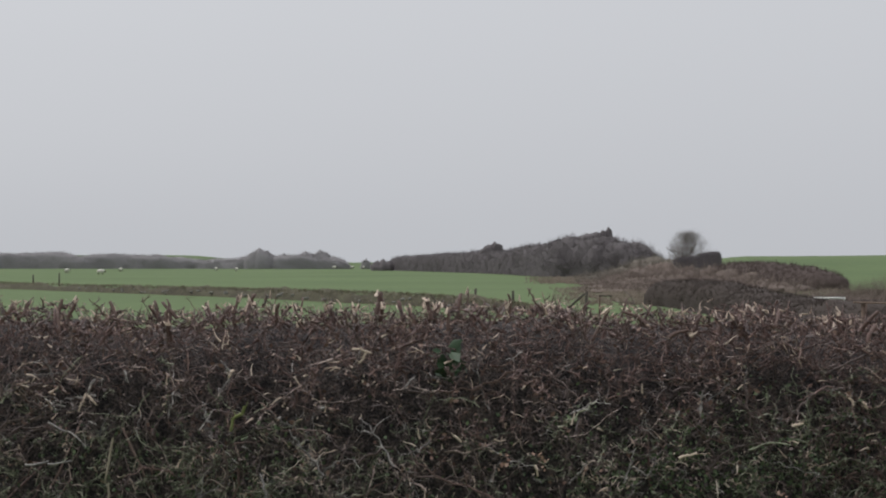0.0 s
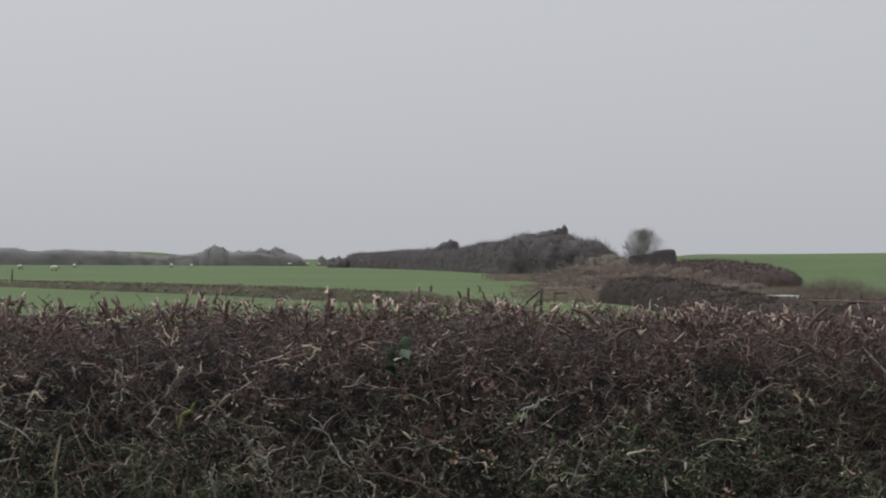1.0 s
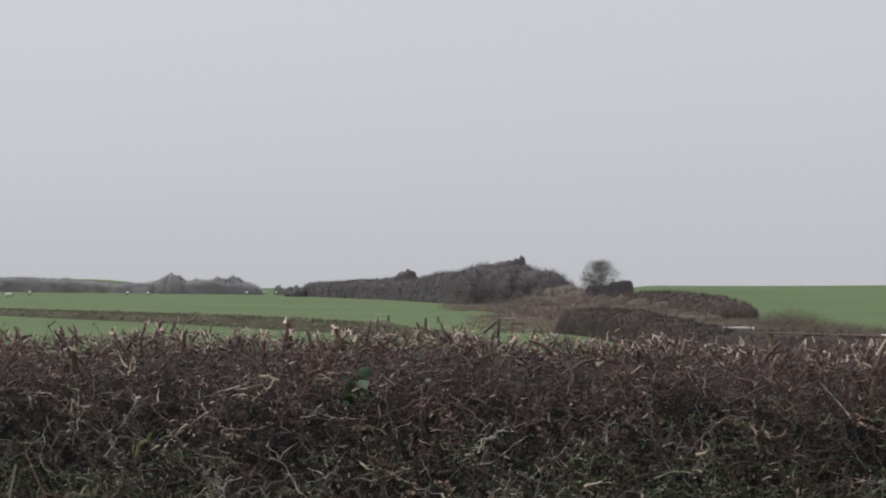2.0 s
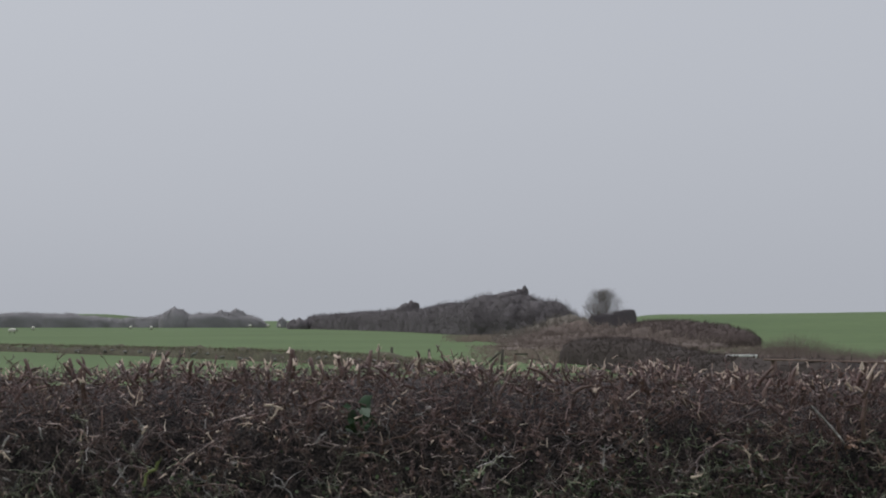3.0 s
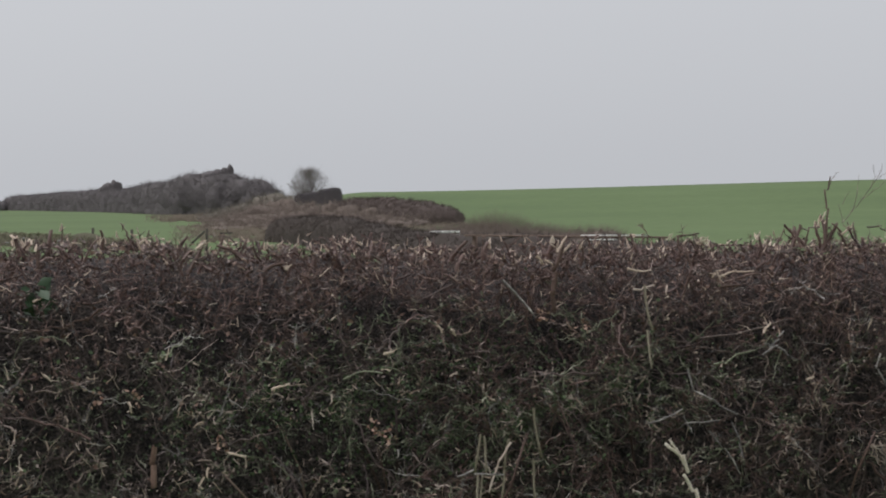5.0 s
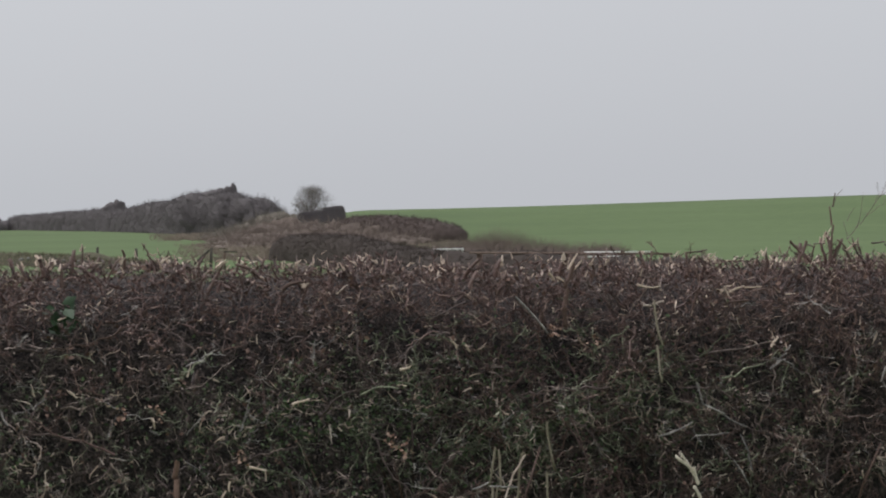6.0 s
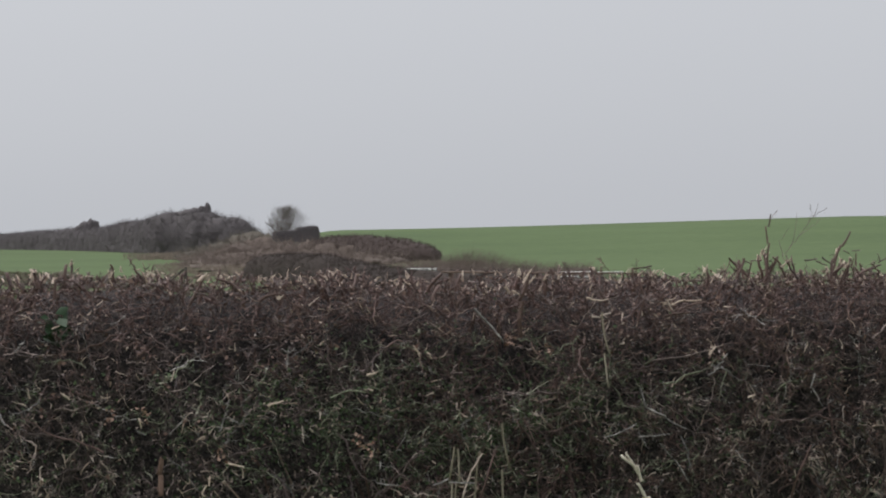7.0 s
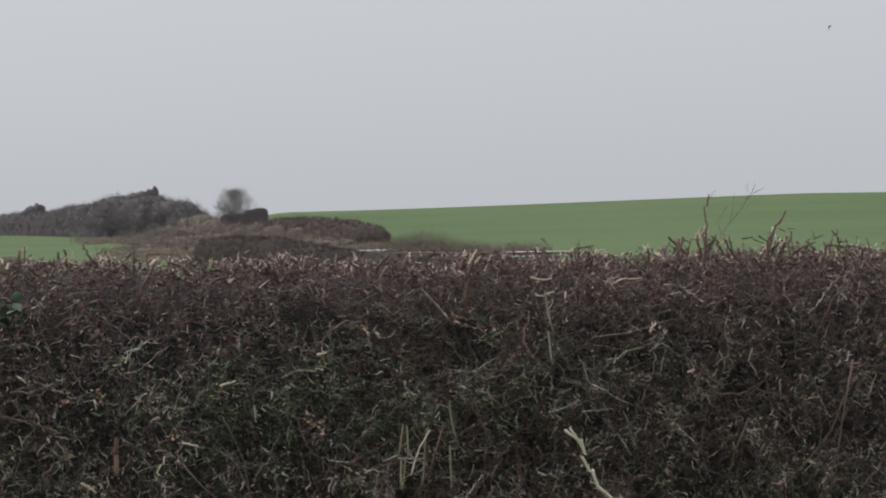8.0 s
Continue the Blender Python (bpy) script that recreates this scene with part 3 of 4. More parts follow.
hedge_run("clipped_hedge", [(12.6, 25, 0.96), (14.4, 23, 1.05), (16.9, 21.2, 1.04), (19.6, 20, 1.01), (22.5, 18.8, 0.97), (25.6, 18, 0.94), (29, 17.2, 0.92), (34, 16.4, 0.9)], 0.5, CLIPPED_DARK,
          "flat-topped brown flail-cut hedge along the brown rail", "hedge", 120, 0.09, 0.006, every=0.25, freq=1.6)

# ---- sheep ----


def sheep_at(az, r, turn, scale=1.0):
    x, y, z = spot(az, r)
    root = new("sheep")
    root.matrix_basis = pose(x, y, z, 0, 0, turn)
    root.scale = (scale,) * 3
    tagged(root, "white woolly sheep grazing on the pasture", "sheep", group="grazing flock")
    part("body", lump((0, 0, 0.58), (0.56, 0.27, 0.29), 0.12), WOOL, root)
    part("head", joined(lump((0.66, 0, 0.52), (0.16, 0.085, 0.10), 0.05, 12, 8), lump((0.60, 0.1, 0.58), (0.03, 0.07, 0.02), 0.05, 8, 5), lump((0.60, -0.1, 0.58), (0.03, 0.07, 0.02), 0.05, 8, 5)), SHEEP_FACE, root)
    for lx in (-0.33, 0.33):
        for ly in (-0.13, 0.13):
            part("leg", twigs(np.array([[lx, ly, 0.0]]), np.array([[0, 0, 1.0]]), 0.42, 0.03, 0.045, 0.02, 6, 3), SHEEP_FACE, root)
    return root


for az, r, turn in ((-14.76, 430, 10), (-14.15, 440, 170), (-12.92, 232, 60), (-11.80, 202, 5), (-11.12, 265, 80), (-7.87, 290, 110), (-7.17, 273, 75), (-3.79, 366, 20), (-3.49, 372, 0), (-3.18, 366, 30), (-2.78, 360, 80), (-13.2, 425, 100)):
    sheep_at(az, r, turn, 0.82)

# ---- roadside hedge ----
HX0, HX1 = -1.9, 3.8
hedge = new("roadside_hedge")
hedge.location = (1.0, 4.3, 0)
tagged(hedge, "flail-cut bare hawthorn roadside hedge with mossy tangled twigs", "hedge")
BASE = np.array([1.0, 4.3, 0])


def hedge_top(x):
    return 1.45 + 0.004 * x + 0.022 * step(0.6, -0.6, x) + 0.012 * np.sin(x * 3.1 + 0.6) + 0.010 * np.sin(x * 9.7) + 0.009 * np.sin(x * 23 + 1) - 0.016 * step(0.95, 1.2, x) - 0.018 * step(1.7, 2.1, x)


GAPS = [(1.21, 1.17, 0.069, 0.039), (0.94, 1.06, 0.083, 0.039), (1.29, 1.00, 0.058, 0.044), (0.62, 1.03, 0.050, 0.039), (0.85, 1.26, 0.076, 0.022), (1.46, 0.96, 0.047, 0.044), (-0.78, 1.24, 0.055, 0.030), (-0.81, 1.35, 0.041, 0.019), (1.81, 1.05, 0.055, 0.030)]  # dark gaps in the face: middle, half width, half height


def hollow(x, z):
    """Uneven depth of the face: clumps stand out, pockets lie back."""
    waves = 0.35 * np.sin(x * 7.3 + z * 5.1 + 1.3 * np.sin(x * 2.9)) * np.sin(z * 13.7 - x * 3.3) + 0.55 * np.sin(x * 21 - z * 6 + 2 + 1.5 * np.sin(z * 9 + x)) * np.sin(z * 24 + x * 7 + 1.2 * np.sin(x * 5.3)) + 0.25 * np.sin(x * 37 + z * 31)
    return waves + sum(1.5 * np.exp(-(((x - mid_x) / half_w) ** 2 + ((z - mid_z) / half_h) ** 2)) for mid_x, mid_z, half_w, half_h in GAPS)


def hedge_face(x, z):
    return 3.87 + 0.125 * hollow(x, z) + 0.05 * np.sin(x * 2.3 + z * 4) + 0.2 * step(1.30, 1.5, z) - 0.06 * step(1.1, 0.6, z)


def on_face(n, z0, z1, deep, low_bias=1.0):
    x = rng.uniform(HX0, HX1, n * 2)
    z = z0 + (z1 - z0) * rng.random(n * 2) ** low_bias
    keep = np.argsort(hollow(x, z) + rng.normal(size=n * 2) * 0.4, kind="stable")[:n]
    x, z = x[keep], z[keep]
    y = hedge_face(x, z) + rng.exponential(deep, n)
    return np.stack([x, y, z], axis=-1) - BASE


def on_top(n, sink):
    x, y = rng.uniform(HX0, HX1, n), 3.97 + rng.random(n) ** 1.5 * 0.95
    z = hedge_top(x) - rng.exponential(sink, n)
    return np.stack([x, y, z], axis=-1) - BASE


def stretch(n, x0, x1, z0, z1, deep):
    x, z = rng.uniform(x0, x1, n), rng.uniform(z0, z1, n)
    return np.stack([x, hedge_face(x, z) + rng.exponential(deep, n), z], axis=-1) - BASE


def patch(n, x0, x1, z0, z1, deep):
    x, z = rng.normal((x0 + x1) / 2, (x1 - x0) / 3, n), rng.normal((z0 + z1) / 2, (z1 - z0) / 3, n)
    return np.stack([x, hedge_face(x, z) + rng.exponential(deep, n), z], axis=-1) - BASE


def ways(n, x=1.0, y=0.5, z=1.0, lift=0.0):
    return rng.normal(size=(n, 3)) * np.array([x, y, z]) + np.array([0, 0, lift])


def hedge_stuff(name, mat, label, *pieces):
    return part(name, joined(*pieces), mat, hedge, label, "stuff")


# solid heart for inner stems and litter; its dark colour paints the shade
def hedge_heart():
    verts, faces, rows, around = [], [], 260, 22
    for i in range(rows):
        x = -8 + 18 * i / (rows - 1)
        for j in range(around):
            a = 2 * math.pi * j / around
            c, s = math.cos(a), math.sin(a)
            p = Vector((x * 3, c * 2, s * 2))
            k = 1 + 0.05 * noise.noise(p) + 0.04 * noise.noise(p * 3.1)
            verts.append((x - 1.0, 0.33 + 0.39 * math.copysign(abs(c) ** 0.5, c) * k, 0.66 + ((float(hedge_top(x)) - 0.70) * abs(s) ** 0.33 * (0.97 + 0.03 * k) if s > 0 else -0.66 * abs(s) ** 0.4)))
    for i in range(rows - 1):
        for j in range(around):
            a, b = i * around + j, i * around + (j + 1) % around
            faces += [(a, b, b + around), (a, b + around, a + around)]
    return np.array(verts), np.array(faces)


hedge_stuff("hedge_heart", CORE_SHADE, "solid core of stems and litter, shade between the twigs put into its colour", hedge_heart())

n = 130
x = rng.uniform(HX0, HX1, n)
stems = twigs(np.stack([x, rng.uniform(4.02, 4.5, n), np.zeros(n)], axis=-1) - BASE, ways(n, 0.22, 0.1, 0.02, 1), rng.uniform(1.1, 1.4, n), rng.uniform(0.004, 0.009, n), 0.003, 0.24, 5, 9)
hedge_stuff("stem_thicket", STUB_BARK, "upright brown hawthorn stems", stems)

n = 2700
a = sprays(on_face(n, 0.70, 1.40, 0.09), ways(n, 1, 0.45, 0.8, 0.1), 0.035 + 0.16 * rng.random(n) ** 1.8, 0.0010 + 0.0030 * rng.random(n) ** 2.2, 4, 3)
n = 2100
b = branches(on_top(n, 0.03), ways(n, 0.8, 0.5, 0.45, 0.35), rng.uniform(0.012, 0.042, n), 0.0015 + 0.003 * rng.random(n) ** 2, 2, 0.25, 4)
hedge_stuff("brown_tangle", TWIG_BROWN, "tangled dark brown twigs", a, b)

n = 1300
a = sprays(on_face(n, 1.14, 1.46, 0.06, 0.5), ways(n, 0.9, 0.45, 0.8, 0.3), rng.uniform(0.025, 0.09, n), 0.0013 + 0.0032 * rng.random(n) ** 2, 4, 3)
n = 2500
b = branches(on_top(n, 0.03), ways(n, 0.7, 0.5, 0.45, 0.4), rng.uniform(0.012, 0.042, n), 0.0017 + 0.0032 * rng.random(n) ** 2, 2, 0.25, 4)
n = 1150
c = sprays(stretch(n, 0.9, 2.9, 0.75, 1.40, 0.03), ways(n, 0.9, 0.4, 0.8, 0.25), rng.uniform(0.03, 0.12, n), 0.0012 + 0.0028 * rng.random(n) ** 2, 4, 3)
n = 3200
x, y = rng.uniform(HX0, HX1, n), rng.uniform(3.99, 4.3, n)
d = branches(np.stack([x, y, hedge_top(x) - rng.uniform(0.01, 0.15, n)], axis=-1) - BASE, ways(n, 0.8, 0.6, 0.7, 0.35), rng.uniform(0.02, 0.07, n), 0.0013 + 0.0026 * rng.random(n) ** 2, 2, 0.25, 3)
hedge_stuff("red_tangle", TWIG_RED, "reddish-brown twigs of the hedge top and face", a, b, c, d)

n = 900
x = np.where(rng.random(n) < 0.5, rng.uniform(-8, HX0, n), rng.uniform(HX1, 10, n))
z = rng.uniform(0.3, 1.45, n)
a = branches(np.stack([x, hedge_face(x, z), z], axis=-1) - BASE, ways(n, 1, 0.4, 0.8, 0.3), rng.uniform(0.08, 0.22, n), 0.002 + 0.003 * rng.random(n), 2, 0.4, 3)
x = np.where(rng.random(n) < 0.5, rng.uniform(-8, HX0, n), rng.uniform(HX1, 10, n))
b = branches(np.stack([x, rng.uniform(4.0, 4.9, n), hedge_top(x) - 0.02], axis=-1) - BASE, ways(n, 0.6, 0.5, 0.4, 0.6), rng.uniform(0.04, 0.12, n), 0.002 + 0.003 * rng.random(n), 2, 0.4, 3)
hedge_stuff("outer_tangle", TWIG_BROWN, "tangled dark brown twigs further along the hedge", a, b)

n = 760
a = sprays(on_face(n, 0.68, 1.36, 0.025, 1.2), ways(n, 1, 0.3, 0.7, 0.1), 0.025 + 0.13 * rng.random(n) ** 2, 0.0009 + 0.0019 * rng.random(n) ** 2, 4, 3)
hedge_stuff("grey_tangle", TWIG_GREY, "grey lichened twigs", a)

n = 780
a = sprays(on_face(n, 0.70, 1.26, 0.035, 1.35), ways(n, 1, 0.35, 0.8, 0.15), 0.025 + 0.12 * rng.random(n) ** 1.8, 0.0011 + 0.0026 * rng.random(n) ** 2, 5, 3, 0.26)
n = 260
b = sprays(patch(n, 0.5, 1.7, 0.9, 1.22, 0.02), ways(n, 1, 0.3, 0.6, 0.2), rng.uniform(0.04, 0.12, n), 0.001 + 0.0025 * rng.random(n) ** 2, 5, 3, 0.26)
c = sprays(patch(n, -1.1, -0.1, 0.9, 1.2, 0.02), ways(n, 1, 0.3, 0.6, 0.2), rng.uniform(0.04, 0.12, n), 0.001 + 0.0025 * rng.random(n) ** 2, 5, 3, 0.26)
hedge_stuff("mossy_tangle", TWIG_MOSS, "moss-covered greenish twigs", a, b, c)

# flailed ends; the pale bits on the face also paint twig highlights
n = 2600
a = twigs(on_face(n, 0.68, 1.42, 0.003, 1.25), ways(n, 1.0, 0.3, 0.9, 0.2), 0.006 + 0.034 * rng.random(n) ** 2.2, 0.0012 + 0.0021 * rng.random(n) ** 2, 0.0006, 0.3, 4, 3)
n = 700
b = twigs(on_top(n, 0.015) + np.array([0, 0, 0.015]), ways(n, 0.7, 0.4, 0.4, 0.6), rng.uniform(0.008, 0.026, n), rng.uniform(0.002, 0.0042, n), 0.0008, 0.25, 4, 2)
hedge_stuff("cut_end_and_glint_scatter", CUT_WOOD, "pale freshly flailed twig ends, on the face also painted highlights", a, b)
# light put into pale twigs to brighten the lower face
n = 1500
c = sprays(on_face(n, 0.64, 1.16, 0.003, 1.1), ways(n, 0.9, 0.25, 0.9, 0.2), 0.012 + 0.065 * rng.random(n) ** 2, 0.0011 + 0.0018 * rng.random(n) ** 2, 3, 1, 0.3, 5)
hedge_stuff("highlight_tangle", TWIG_PALE, "tan dead twigs low on the hedge face, highlights put into their colour", c)


def leaves(points, size, up):
    """Small folded leaves, each of four triangles."""
    n = len(points)
    d = unit(ways(n, 1, 1, 1, up))
    s = unit(np.cross(d, rng.normal(size=(n, 3))))
    lift = np.cross(d, s)
    ln = (size * rng.uniform(0.6, 1.3, n))[:, None]
    mid = points + d * ln * 0.5
    v = np.stack([points, mid + s * ln * 0.34 + lift * ln * 0.12, points + d * ln, mid - s * ln * 0.34 + lift * ln * 0.12, mid], axis=1).reshape(-1, 3)
    f = (np.arange(n)[:, None, None] * 5 + np.array([(0, 1, 4), (1, 2, 4), (2, 3, 4), (3, 0, 4)])[None]).reshape(-1, 3)
    return v, f


hedge_stuff("withered_leafage", LEAF_DRY, "withered reddish-brown leaves caught in the twigs", leaves(on_face(1700, 0.70, 1.44, 0.03, 0.8), 0.014, 0), leaves(on_top(2400, 0.025), 0.013, 0.2))
hedge_stuff("bud_scatter", FLECK, "withered buds and leaf scraps on the twigs", leaves(on_face(9000, 0.70, 1.43, 0.08), 0.010, 0.1), leaves(on_top(6000, 0.03), 0.010, 0.3))
hedge_stuff("green_leafage", LEAF_GREEN, "small green leaves low in the hedge", leaves(on_face(4200, 0.6, 1.25, 0.04, 1.2), 0.0115, 0.3), leaves(patch(3400, 0.5, 1.7, 0.9, 1.22, 0.03), 0.0115, 0.3),
            leaves(patch(700, -1.0, -0.2, 0.95, 1.15, 0.03), 0.0115, 0.3), leaves(patch(700, 0.3, 0.9, 1.0, 1.2, 0.03), 0.0115, 0.3))

# flailed stubs that stand out of the hedge top
def stub(x, y, z, length, r, lean, pale, turn):
    """A cut hawthorn stub with a split pale end; z is the height of its tip."""
    way = np.array([lean, 0.1 * math.sin(turn), 1.0])
    way = way / np.linalg.norm(way)
    foot = np.array([x, y, z]) - way * length - BASE
    ends = twigs(foot[None], way[None], length, r, r * 0.8, 0.16, 7, 5, True)
    spur = sprays(ends[2][2], way[None] + rng.normal(size=(1, 3)) * 0.9, np.array([length * 0.5]), np.array([r * 0.5]), 2, 2, 0.3, 4)
    ob = part("cut_stub", joined(ends[:2], spur), TWIG_RED if int(turn) % 3 == 1 else STUB_BARK, hedge)
    tip = ends[2][5][0]
    if pale:
        k = 4
        start = np.repeat((tip - way * length * 0.2)[None], k, axis=0) + rng.normal(size=(k, 3)) * r * 0.5
        part("split_end", twigs(start, way + rng.normal(size=(k, 3)) * 0.3, length * rng.uniform(0.12, 0.36, k), r * 0.95, r * 0.15, 0.15, 4, 2), CUT_WOOD, ob, "pale splintered end")
    return ob


STUBS = [  # x, height of the tip, lean, pale wood showing
         (-1.064, 1.499, 0.89, 0), (-0.990, 1.487, -0.74, 1), (-0.930, 1.508, 0.26, 0), (-0.906, 1.510, 0.45, 1), (-0.804, 1.510, 0.59, 0), (-0.826, 1.503, -0.42, 0), (-0.729, 1.501, -1.00, 0), (-0.669, 1.515, -0.28, 0),
         (-0.648, 1.508, 0.40, 0), (-0.581, 1.503, -0.42, 1), (-0.557, 1.501, -0.12, 1), (-0.532, 1.494, 0.39, 0), (-0.508, 1.516, 0.14, 1), (-0.484, 1.508, -0.13, 1), (-0.415, 1.503, -0.05, 0), (-0.289, 1.496, -1.05, 1),
         (-0.225, 1.501, -0.17, 1), (-0.156, 1.526, 0.13, 2), (-0.145, 1.508, 0.20, 1), (-0.103, 1.508, -0.08, 0), (-0.092, 1.487, -1.33, 1), (-0.038, 1.512, -0.18, 1), (-0.020, 1.508, -0.12, 1), (0.022, 1.522, -0.20, 0),
         (0.176, 1.524, 0.23, 0), (0.302, 1.480, -0.40, 0), (0.336, 1.469, -0.31, 0), (0.466, 1.508, -0.57, 0), (0.490, 1.496, -0.23, 0), (0.702, 1.473, 0.47, 1), (0.713, 1.480, -0.50, 1), (0.748, 1.473, -0.13, 1),
         (0.790, 1.466, 0.00, 1), (0.853, 1.487, 1.42, 0), (0.972, 1.483, -0.36, 1), (1.048, 1.494, 0.29, 0), (1.117, 1.479, -0.18, 2), (1.323, 1.474, 0.72, 2), (1.694, 1.477, 0.10, 1), (2.006, 1.499, 0.50, 0),
         (1.964, 1.492, -0.60, 0), (2.293, 1.509, 0.30, 1), (1.890, 1.486, 0.10, 1), (2.190, 1.472, 0.20, 0),
         ]
for i, (x, z, lean, pale) in enumerate(STUBS):
    stub(x, 4.05 + 0.02 * math.sin(i * 2.3), z, 0.065 + 0.012 * math.sin(i * 1.7), 0.0052 + 0.001 * math.sin(i * 3.1) + 0.0025 * (pale == 2), max(-0.6, min(0.6, lean)), pale, i)
for i in range(190):
    x = rng.uniform(HX0 + 0.2, HX1 - 0.2)
    y = 3.97 + 0.75 * rng.random() ** 1.4
    tall = rng.random() ** 2
    stub(x, y, float(hedge_top(x)) + 0.002 + 0.045 * tall, rng.uniform(0.05, 0.10), 0.0024 + 0.004 * rng.random() ** 2, rng.normal() * 0.6, i % 3 == 0, i)

# grey branches that lie on the face
for i in range(290):
    stout = i % 3 == 0
    foot = on_face(1, 0.72, 1.38, 0.004)
    long = 0.10 + 0.22 * rng.random() if stout else 0.05 + 0.17 * rng.random() ** 2
    way = ways(1, 1, 0.2, 0.8, 0.1)
    if foot[0, 2] + long > 1.42:
        way[0, 2] = -abs(way[0, 2])
    part("branch", sprays(foot, way, np.array([long]), np.array([0.0026 + 0.0022 * rng.random() if stout else 0.0013 + 0.002 * rng.random()]), 5, 3, 0.17, 8), (STUB_BARK, TWIG_BROWN, TWIG_GREY, TWIG_BROWN, TWIG_MOSS, TWIG_RED)[i % 6], hedge)

# single growths that stand out of the hedge
def lone(name, mat, label, points, r0, r1):
    """A bent stem through a few turning points, built in short crooked lengths with a few thorns."""
    pts = np.array(points) - BASE - np.array([0, 0.05, 0])
    pieces = []
    for i in range(len(pts) - 1):
        way = pts[i + 1] - pts[i]
        f0, f1 = i / (len(pts) - 1), (i + 1) / (len(pts) - 1)
        v, f, line = twigs(pts[i][None], way[None], np.linalg.norm(way) * 1.03, r0 + (r1 - r0) * f0, r0 + (r1 - r0) * f1, 0.09, 6, 4, True)
        pieces.append((v, f))
        for j in (1, 3):
            pieces.append(twigs(line[j], rng.normal(size=(1, 3)) + unit(way)[None] * 0.3, rng.uniform(0.004, 0.018), r1 * 0.6, r1 * 0.25, 0.2, 4, 2))
    return part(name, joined(*pieces), mat, hedge, label)


lone("pale_branch", PEELED, "pale barkless forked branch", [(1.655, 3.75, 0.735), (1.617, 3.75, 0.787), (1.570, 3.75, 0.828), (1.547, 3.75, 0.872), (1.535, 3.75, 0.920), (1.516, 3.75, 0.960), (1.480, 3.75, 0.991)], 0.0056, 0.004)
lone("pale_branch", PEELED, "pale short fork of the branch", [(1.525, 3.75, 0.941), (1.503, 3.75, 0.977), (1.490, 3.75, 0.998)], 0.004, 0.0026)
for points in ([(1.148, 3.75, 1.092), (1.146, 3.75, 0.97), (1.144, 3.75, 0.853)], [(1.018, 3.75, 1.035), (1.010, 3.75, 0.94), (1.007, 3.75, 0.861)], [(1.026, 3.75, 1.03), (1.022, 3.75, 0.94), (1.016, 3.75, 0.861)],
               [(1.09, 3.76, 1.02), (1.075, 3.75, 0.95), (1.05, 3.75, 0.87)], [(1.467, 3.86, 1.37), (1.466, 3.84, 1.26), (1.462, 3.82, 1.168)], [(-0.75, 3.78, 1.20), (-0.76, 3.77, 1.10), (-0.75, 3.77, 1.0)]):
    lone("straw_stem", STRAW, "dead pale straw stem", points, 0.0031, 0.0026)
lone("lichened_twig", LICHEN, "bright yellow-green lichened twig", [(-0.45, 3.78, 1.272), (-0.455, 3.78, 1.255), (-0.478, 3.78, 1.245), (-0.482, 3.78, 1.215)], 0.004, 0.0035)
lone("rusty_stem", LEAF_DRY, "thick rusty-brown dead stem", [(0.262, 3.74, 1.04), (0.26, 3.74, 1.0), (0.262, 3.74, 0.95)], 0.006, 0.007)
# broken sticks on the face
for x0, y, z0, x1, z1 in ((0.207, 3.76, 1.144, 0.213, 1.117), (0.376, 3.7, 0.999, 0.355, 0.956),
                          (0.166, 3.7, 0.944, 0.204, 0.921), (0.419, 3.7, 1.03, 0.457, 1.017), (0.977, 3.9, 1.274, 0.987, 1.256), (0.506, 3.6, 1.179, 0.544, 1.188), (-0.821, 3.85, 1.297, -0.838, 1.255),
                          (-0.818, 3.85, 1.295, -0.797, 1.273), (-0.176, 3.88, 1.394, -0.189, 1.36), (-0.21, 3.88, 1.398, -0.166, 1.39), (-0.477, 3.82, 1.354, -0.488, 1.335), (0.025, 3.78, 1.208, 0.041, 1.194)):
    lone("broken_stick", CUT_WOOD, "pale broken stick", [(x0, y - 0.03, z0), ((x0 + x1) / 2, y - 0.035, (z0 + z1) / 2 + 0.002), (x1, y - 0.03, z1)], 0.0032, 0.0018)
for x0, y, z0, x1, z1 in ((1.777, 3.85, 1.211, 1.831, 1.198), (1.761, 3.85, 1.19, 1.792, 1.211), (-0.804, 3.87, 1.329, -0.822, 1.296), (-0.73, 3.84, 1.351, -0.722, 1.322), (-0.935, 3.75, 1.146, -0.832, 1.142),
                          (-0.066, 3.86, 1.334, -0.086, 1.309), (-0.901, 3.82, 1.234, -0.808, 1.187), (-0.393, 3.75, 1.062, -0.406, 1.127)):
    lone("broken_stick", TWIG_GREY, "grey broken stick", [(x0, y - 0.03, z0), ((x0 + x1) / 2, y - 0.035, (z0 + z1) / 2 + 0.004), (x1, y - 0.03, z1)], 0.0026, 0.0018)
